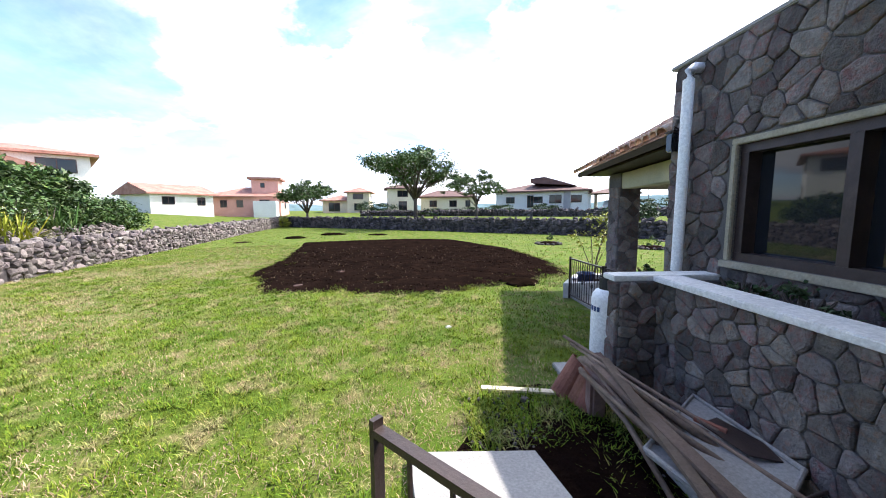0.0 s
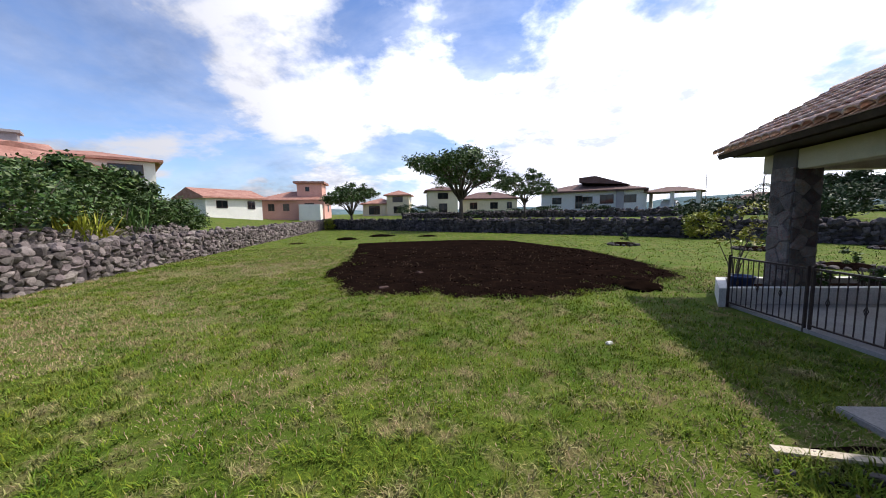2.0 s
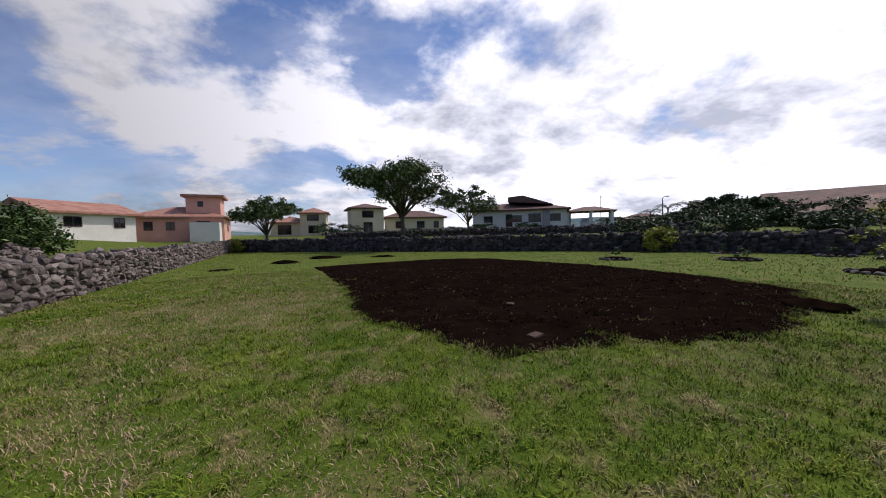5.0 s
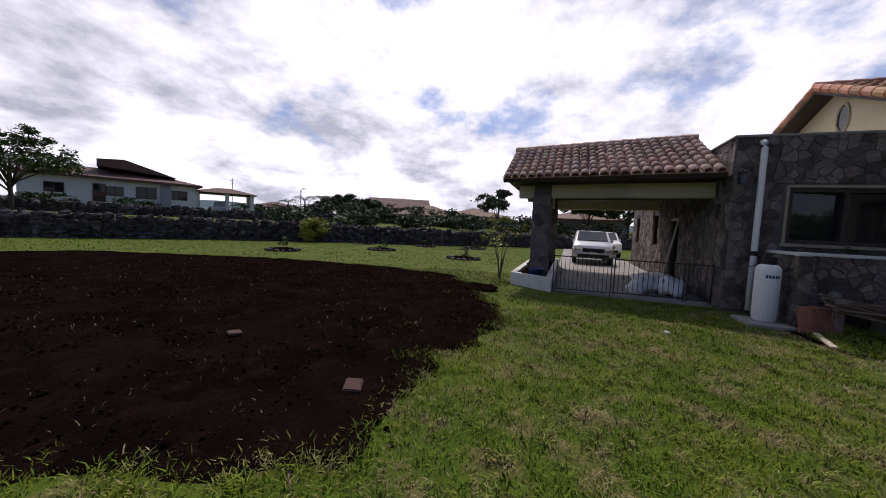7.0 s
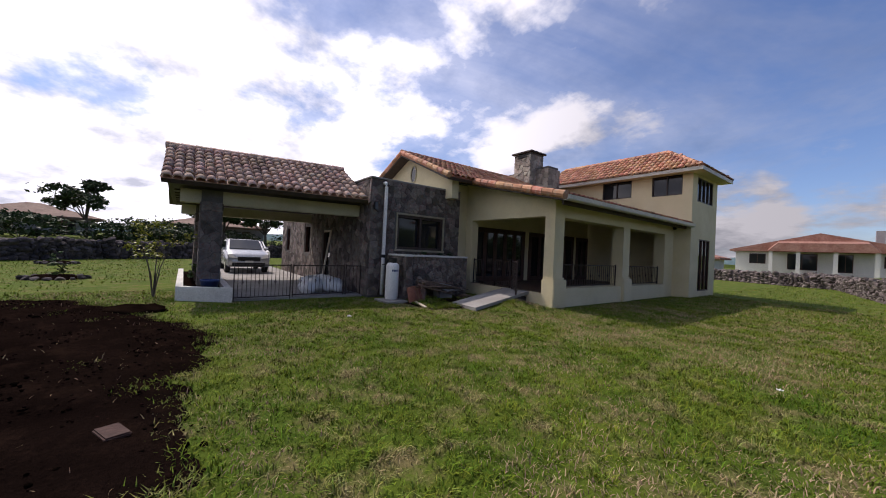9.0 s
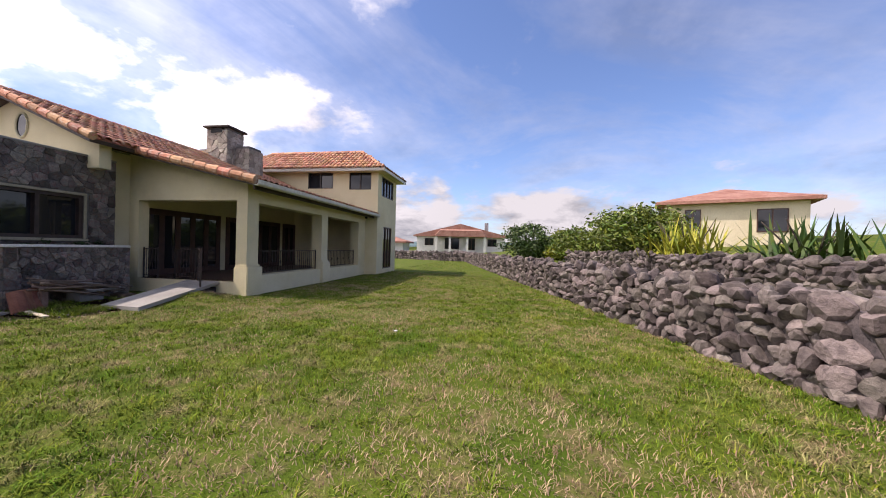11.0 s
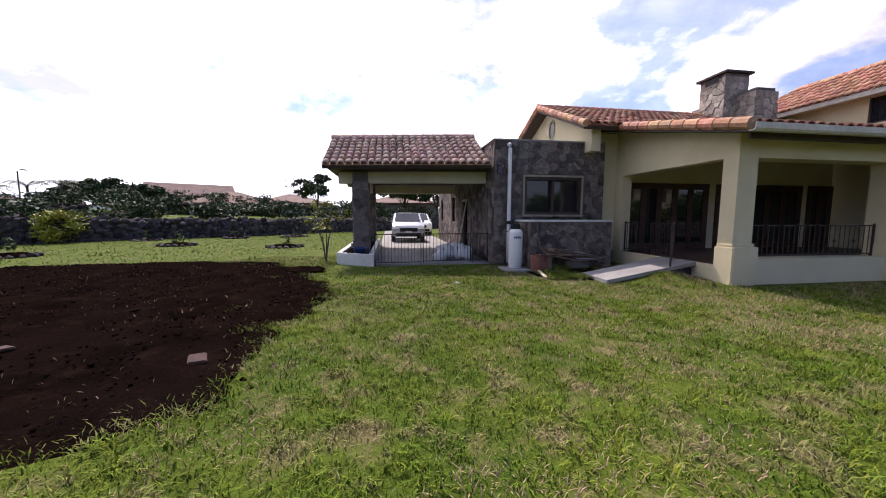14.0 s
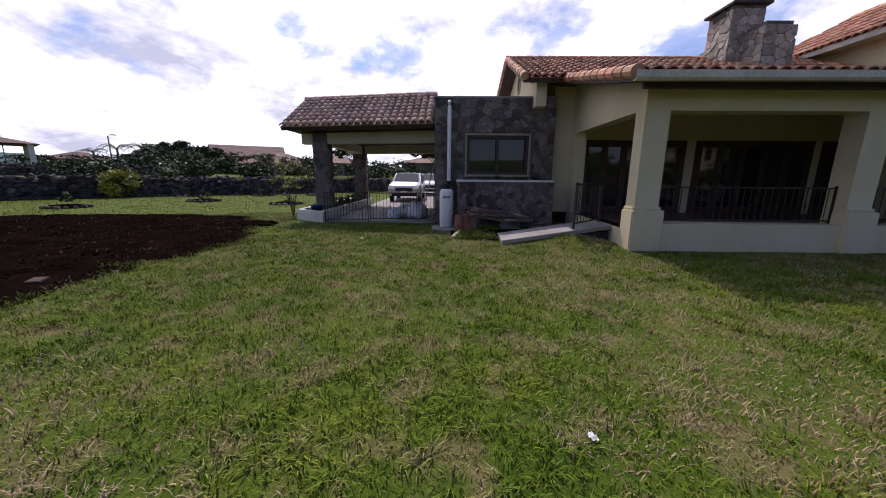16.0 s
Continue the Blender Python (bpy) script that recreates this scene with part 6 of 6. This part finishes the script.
for k, (x, y, r, h) in enumerate(((-0.5, 5.5, 0.55, 0.14), (-13.8, 23.6, 0.8, 0.16), (-11.9, 27.4, 1.1, 0.18), (-7.7, 26.6, 0.8, 0.12), (-16.2, 20.4, 0.6, 0.05))):
    bm = bmesh.new()
    bmesh.ops.create_icosphere(bm, subdivisions=3, radius=1)
    for v in bm.verts:
        n = 1 + 0.35 * noise.noise(v.co * 2.3 + Vector((k * 9, 0, 0)))
        v.co = Vector((v.co.x * r * n, v.co.y * r * n, v.co.z * h * n))
    ob = part("soil_mound", bm, CLOD, smooth=True)
    ob.location = (x, y, height(x, y))
    tagged(ob, "small heap of dug soil and turf on the lawn", "soil heap", "soil heaps")

# bags and boards under the carport
for k, (x, y, sx, sy, sz) in enumerate(((1.2, 0.7, 0.42, 0.32, 0.28), (1.5, 1.25, 0.46, 0.3, 0.26), (1.9, 0.75, 0.4, 0.34, 0.3), (2.3, 1.2, 0.44, 0.3, 0.22), (1.45, 0.95, 0.3, 0.26, 0.2), (2.7, 0.8, 0.4, 0.3, 0.26), (1.1, 1.5, 0.28, 0.24, 0.18))):
    bm = bmesh.new()
    bmesh.ops.create_icosphere(bm, subdivisions=3, radius=1)
    for v in bm.verts:
        n = 1 + 0.4 * noise.noise(v.co * 1.7 + Vector((k * 5, 1, 0))) + 0.16 * noise.noise(v.co * 5 + Vector((k * 5, 1, 0)))
        v.co = Vector((v.co.x * sx * n, v.co.y * sy * n, max(-0.85, v.co.z) * sz * n))
    ob = part("plastic_bag", bm, WHITED if k % 3 else WHITE, smooth=True)
    ob.location = (x, y, 0.06 + sz * 0.8)
    tagged(ob, "crumpled white plastic bag of rubble on the driveway", "bag", "rubble bags")
brd = thing("leaning_frame", "pale timber door frame leaning on the stone wall", "timber frame")
part("upright", prism([(2.6, 0.62, 0.06), (2.7, 0.62, 0.06), (3.3, 0.12, 2.2), (3.2, 0.12, 2.2)], (0, 0.04, 0.0)), PALEWOOD, brd)
part("head", prism([(3.2, 0.12, 2.12), (4.1, 0.10, 2.12), (4.1, 0.10, 2.2), (3.2, 0.12, 2.2)], (0, 0.04, 0.0)), PALEWOOD, brd)
for k, (x, y, z, nx_) in enumerate(((0.0, -0.12, 2.95, -1), (TX + 0.6, TY, 3.2, 0))):
    w = thing("wall_lantern", "small black iron wall lantern", "lantern", "wall lanterns", at=(x - 0.08 if nx_ else x, y if nx_ else y + 0.1, z))
    part("bracket", tubes(([(0.08 if nx_ else 0, 0 if nx_ else -0.1, 0.12), (0, 0, 0.16), (0, 0, 0.1)], 0.012), n=6), IRON, w)
    part("cage", boxes((-0.06, -0.06, -0.14, 0.06, 0.06, 0.08), bevel=0.015), GLASSD, w)
    part("cap", boxes((-0.08, -0.08, 0.08, 0.08, 0.08, 0.11), bevel=0.02), IRON, w)


def car(at, turn, paint, label):
    """A five-door car: body from a side profile, glass, lights, four wheels; the nose points to +x."""
    e = thing("car", label, "car")
    e.matrix_world = pose(*at, 0, 0, turn)
    prof = [(-2.15, 0.42), (-2.2, 0.75), (-2.1, 1.05), (-1.95, 1.12), (-1.6, 1.58), (-1.2, 1.66), (0.1, 1.64), (0.95, 1.12), (1.9, 0.98), (2.15, 0.85), (2.22, 0.62), (2.18, 0.36), (1.85, 0.30), (-1.85, 0.30)]
    bm = bmesh.new()
    secs = []
    for y, k in ((-0.90, 0.0), (-0.86, 0.6), (-0.6, 1.0), (0.6, 1.0), (0.86, 0.6), (0.90, 0.0)):
        secs.append([bm.verts.new((x * (1 - 0.02 * (1 - k)), y * (1 - 0.16 * max(0, (z - 1.05)) / 0.6), z - (0.03 * (1 - k) if z > 0.9 else 0))) for x, z in prof])
    n = len(prof)
    for a, b in zip(secs, secs[1:]):
        for k in range(n):
            bm.faces.new((a[k], a[(k + 1) % n], b[(k + 1) % n], b[k]))
    bm.faces.new(secs[0][::-1])
    bm.faces.new(secs[-1])
    bmesh.ops.recalc_face_normals(bm, faces=bm.faces)
    bmesh.ops.bevel(bm, geom=[g for g in bm.edges if g.calc_face_angle(0) > 0.35], offset=0.05, segments=2, affect="EDGES")
    body = part("body", bm, paint, e, smooth=True)
    part("windscreen", prism([(0.16, -0.66, 1.61), (0.16, 0.66, 1.61), (0.93, 0.74, 1.155), (0.93, -0.74, 1.155)], (0.02, 0, 0.02)), GLASSD, e)
    for s in (-1, 1):
        part("side_window", prism([(-1.5, s * 0.80, 1.5), (0.05, s * 0.80, 1.54), (0.75, s * 0.885, 1.14), (-1.75, s * 0.885, 1.14)], (0, s * 0.012, 0)), GLASSD, e)
        part("headlight", prism([(2.0, s * 0.50, 0.90), (2.0, s * 0.84, 0.93), (2.16, s * 0.84, 0.76), (2.2, s * 0.52, 0.72)], (0.03, 0, 0.01)), GUTTER, e, "clear headlight")
        mr = part("mirror", boxes((0.5, s * 0.92 - 0.1, 1.08, 0.66, s * 0.92 + 0.1, 1.22), bevel=0.03), paint, e)
        for x in (-1.35, 1.38):
            w = part("wheel", tubes(([(x, s * 0.72, 0.34), (x, s * 0.92, 0.34)], 0.34), n=24), RUBBER, e, "black tyre")
            part("rim", tubes(([(x, s * 0.90, 0.34), (x, s * 0.93, 0.34)], 0.2), n=12), GUTTER, w)
    part("grille", boxes((2.17, -0.48, 0.60, 2.235, 0.48, 0.80), bevel=0.015), RUBBER, e)
    part("bumper_grille", boxes((2.16, -0.7, 0.34, 2.225, 0.7, 0.52), bevel=0.015), RUBBER, e)
    part("plate", boxes((2.226, -0.18, 0.53, 2.24, 0.18, 0.62)), WHITED, e)
    return e


car((11.0, 2.15, 0.06), 180, SILVER, "silver family car parked on the driveway")
car((17.2, 1.0, 0.06), 180, WHITE, "white car parked further up the driveway")
x, y, z = far_at(-31.2, 58.5, EARLY)
car((x, y, z - 0.1), 50, WHITE, "white car parked in the open carport")

# ---- clods on the bed, then grass ----
rng = np.random.RandomState(9)
V, F, off = [], [], 0
for k in range(9000):
    a = rng.uniform(0, 2 * math.pi)
    r = math.sqrt(rng.uniform(0, 1)) * EDGE[int(math.degrees(a)) % 360] * 1.01
    x, y = -4.6 + math.cos(a) * r, 11.5 + math.sin(a) * r
    if y > 15 and k % 3:
        continue
    s = rng.uniform(0.008, 0.026) * (1.8 if rng.rand() < 0.05 else 1)
    v, f = STONES[k % 10]
    t = rng.uniform(0, 6.28)
    R = np.array([[math.cos(t), -math.sin(t), 0], [math.sin(t), math.cos(t), 0], [0, 0, 0.7]])
    V.append(v @ R.T * s * 1.5 + np.array([x, y, height(x, y) + 0.065 * sstep(1 - r / EDGE[int(math.degrees(a)) % 360], 0, 0.08) + s * 0.2]))
    F.append(f + off)
    off += len(v)
tagged(mesh_np("soil_clods", np.concatenate(V), np.concatenate(F), CLOD), "crumbled soil clods and pebbles on the bed", "soil clods", kind="stuff")


GRID = np.random.RandomState(41).rand(256, 256)


def patch(px, py, f, dx=0.0):
    """Smooth value noise over the plan, 0 to 1."""
    u, v = (px * 0.8 - py * 0.6) * f + 90 + dx, (px * 0.6 + py * 0.8) * f + 90 + dx
    i, j = np.floor(u).astype(int), np.floor(v).astype(int)
    a, b = u - i, v - j
    a, b = a * a * (3 - 2 * a), b * b * (3 - 2 * b)
    g = lambda m, n: GRID[m % 256, n % 256]
    return (g(i, j) * (1 - a) + g(i + 1, j) * a) * (1 - b) + (g(i, j + 1) * (1 - a) + g(i + 1, j + 1) * a) * b


def dry(px, py):
    """How dry the lawn is: broad patches broken up by small ones."""
    return 0.42 * patch(px, py, 0.55) + 0.33 * patch(px, py, 1.7, 13.3) + 0.25 * patch(px, py, 6.0, 31.7)



def blades(name, label, n, spread, keep, lmin, lmax, wid, seed, material=BLADE):
    """Grass blades strewn over a rectangle where keep allows, as one mesh of slim bent triangles."""
    rng = np.random.RandomState(seed)
    x0, y0, x1, y1 = spread
    px, py = rng.uniform(x0, x1, n), rng.uniform(y0, y1, n)
    ok = keep(px, py)
    px, py = px[ok], py[ok]
    n = len(px)
    pz = np.array([height(float(a), float(b)) for a, b in zip(px, py)]) - 0.005
    tuft = 1.4 * (patch(px, py, 3.2, 7.7) + patch(px, py, 9.0, 3.1)) - 1.4
    a = rng.uniform(0, 2 * np.pi, n)
    L = rng.uniform(lmin, lmax, n) * (1 + 0.45 * tuft)
    t = rng.uniform(0.35, 1.35, n)
    d = np.stack([np.cos(a), np.sin(a), np.zeros(n)], 1)
    s = np.stack([-np.sin(a), np.cos(a), np.zeros(n)], 1) * (wid * rng.uniform(0.6, 1.3, n))[:, None]
    p = np.stack([px, py, pz], 1)
    mid = p + d * (L * 0.5 * np.cos(t))[:, None] + np.array([0, 0, 1.0]) * (L * 0.55 * np.sin(t))[:, None]
    tip = p + d * (L * 1.05 * np.cos(t * 0.8))[:, None] + np.array([0, 0, 1.0]) * (L * 0.85 * np.sin(t))[:, None]
    v = np.stack([p - s, p + s, mid + s * 0.8, mid - s * 0.8, tip], 1).reshape(-1, 3)
    i = np.arange(n)[:, None] * 5
    f = np.concatenate([i + np.array([0, 1, 2]), i + np.array([0, 2, 3]), i + np.array([3, 2, 4])])
    ob = mesh_np(name, v, f, material)
    return tagged(ob, label, "grass", kind="stuff")


def near_d(px, py):
    d = np.full(len(px), 1e9)
    for k in range(len(LINE) - 1):
        a, b = LINE[k], LINE[k + 1]
        ab = b - a
        t = np.clip(((px - a[0]) * ab[0] + (py - a[1]) * ab[1]) / (ab @ ab), 0, 1)
        d = np.minimum(d, np.hypot(px - a[0] - t * ab[0], py - a[1] - t * ab[1]))
    return d


LINE = np.array([(-2.7, -4.0), (-5.8, -2.8), (-8.7, 1.0), (-11.2, 5.0), (-11.5, -0.6)])
BEDR = np.array(EDGE)


def lawn_ok(px, py, slack=1.0):
    a = (np.degrees(np.arctan2(py - 11.5, px + 4.6)) % 360).astype(int) % 360
    bed_ = np.hypot(px + 4.6, py - 11.5) > BEDR[a] * slack
    housef = ~((px > -4.0) & (py < -4.1)) & ~((px > -1.45) & (py < 0.1) & (py > -4.2)) & ~((px > 0.05) & (py < 4.8) & (py > -1))
    nook = ~((px > -2.6) & (py > -4.1) & (py < -0.7))
    return bed_ & housef & nook & (px > west_x(py) + 0.25)


rr = np.random.RandomState(3)
blades("grass_near", "short mown green grass blades", 520000, (-17, -9, 1, 13), lambda px, py: lawn_ok(px, py, 0.985) & (near_d(px, py) < 5.5) & (dry(px, py) < rr.uniform(0.46, 0.78, len(px))), 0.035, 0.075, 0.0035, 1)
blades("grass_middle", "short mown green grass blades", 420000, (-19, -16, 3, 22), lambda px, py: lawn_ok(px, py) & (near_d(px, py) >= 5.5) & (near_d(px, py) < 13), 0.04, 0.085, 0.007, 2)
blades("grass_far", "short mown green grass blades", 150000, (-26, -36, 24, 44), lambda px, py: lawn_ok(px, py) & (near_d(px, py) >= 13) & (py < 31 - 0.62 * (px - 2.7)), 0.05, 0.11, 0.014, 4)
blades("bed_weeds", "stray grass tufts and straw at the bed's edge", 260000, (-13, 3.5, 3, 14), lambda px, py: ~lawn_ok(px, py) & ((lawn_ok(px, py, 0.95) & (np.sin(px * 2.3) * np.sin(py * 2.1 + px) > rr.uniform(-1.0, 0.9, len(px)))) | (lawn_ok(px, py, 0.8) & (np.sin(px * 3.1) * np.sin(py * 2.7 + px) > 0.72))), 0.04, 0.11, 0.005, 5)
blades("straw_near", "dry straw-coloured grass blades among the green", 420000, (-17, -9, 1, 13), lambda px, py: lawn_ok(px, py) & (near_d(px, py) < 6.5) & (dry(px, py) > rr.uniform(0.34, 0.62, len(px))), 0.03, 0.075, 0.004, 6, STRAW)
blades("straw_middle", "dry straw-coloured grass blades among the green", 170000, (-19, -16, 3, 22), lambda px, py: lawn_ok(px, py) & (near_d(px, py) >= 6.5) & (near_d(px, py) < 13) & (dry(px, py) > rr.uniform(0.36, 0.66, len(px))), 0.04, 0.08, 0.007, 7, STRAW)


def in_nook(px, py):
    return (px > -2.75) & (px < -0.8) & (py > -3.9) & (py < -0.6) & ~((px < -1.75 - 0.12 * (-1.7 - py)) & (py < -1.65))


blades("nook_weeds", "straggly weeds and dead stalks on the bare earth", 30000, (-2.8, -4.0, -0.8, -0.5), lambda px, py: in_nook(px, py) & (dry(px, py) > rr.uniform(0.46, 0.80, len(px))), 0.05, 0.15, 0.005, 15).location.z = 0.03
V, F, off = [], [], 0
rng = np.random.RandomState(19)
for k in range(900):
    x, y = rng.uniform(-2.75, -0.85), rng.uniform(-3.8, -0.6)
    if not in_nook(np.array([x]), np.array([y]))[0]:
        continue
    sz = rng.uniform(0.012, 0.05) * (1.7 if k % 23 == 0 else 1)
    v, f = STONES[k % 10]
    V.append(v * sz + np.array([x, y, height(x, y) + 0.05]))
    F.append(f + off)
    off += len(v)
tagged(mesh_np("rubble_crumbs", np.concatenate(V), np.concatenate(F), ROCKD), "scattered stones and crumbs on the bare earth", "rubble", kind="stuff")


def tufts(name, label, n, per, spread, keep, lmin, lmax, wid, seed, material=BLADE):
    """Coarser clumps of longer blades."""
    rng = np.random.RandomState(seed)
    x0, y0, x1, y1 = spread
    cx, cy = rng.uniform(x0, x1, n), rng.uniform(y0, y1, n)
    ok = keep(cx, cy)
    cx, cy = np.repeat(cx[ok], per), np.repeat(cy[ok], per)
    n = len(cx)
    px, py = cx + rng.normal(0, 0.035, n), cy + rng.normal(0, 0.035, n)
    a = np.arctan2(py - cy, px - cx) + rng.normal(0, 0.5, n)
    pz = np.array([height(float(u), float(w)) for u, w in zip(cx[::per], cy[::per])]).repeat(per) - 0.005
    L = rng.uniform(lmin, lmax, n)
    t = rng.uniform(0.45, 1.2, n)
    d = np.stack([np.cos(a), np.sin(a), np.zeros(n)], 1)
    s = np.stack([-np.sin(a), np.cos(a), np.zeros(n)], 1) * (wid * rng.uniform(0.6, 1.3, n))[:, None]
    p = np.stack([px, py, pz], 1)
    up = np.array([0, 0, 1.0])
    mid = p + d * (L * 0.5 * np.cos(t))[:, None] + up * (L * 0.6 * np.sin(t))[:, None]
    tip = p + d * (L * 1.1 * np.cos(t * 0.7))[:, None] + up * (L * 0.75 * np.sin(t))[:, None]
    v = np.stack([p - s, p + s, mid + s * 0.8, mid - s * 0.8, tip], 1).reshape(-1, 3)
    i = np.arange(n)[:, None] * 5
    f = np.concatenate([i + np.array([0, 1, 2]), i + np.array([0, 2, 3]), i + np.array([3, 2, 4])])
    return tagged(mesh_np(name, v, f, material), label, "grass", kind="stuff")


tufts("grass_tufts", "coarse darker clumps of longer grass", 26000, 14, (-17, -9, 1, 13), lambda px, py: lawn_ok(px, py, 0.98) & (near_d(px, py) < 7) & (dry(px, py) < rr.uniform(0.30, 0.66, len(px))), 0.06, 0.12, 0.0045, 11)


# straw and chips strewn over the bed
blades("bed_straw", "bits of pale straw strewn over the soil", 9000, (-12, 4, 2, 16), lambda px, py: ~lawn_ok(px, py) & ~lawn_ok(px, py, 1.0) & (px < 1.8) & (py > 4.2) & (rr.uniform(0, 1, len(px)) > 0.72), 0.03, 0.07, 0.0035, 8, STRAW).location.z = 0.055
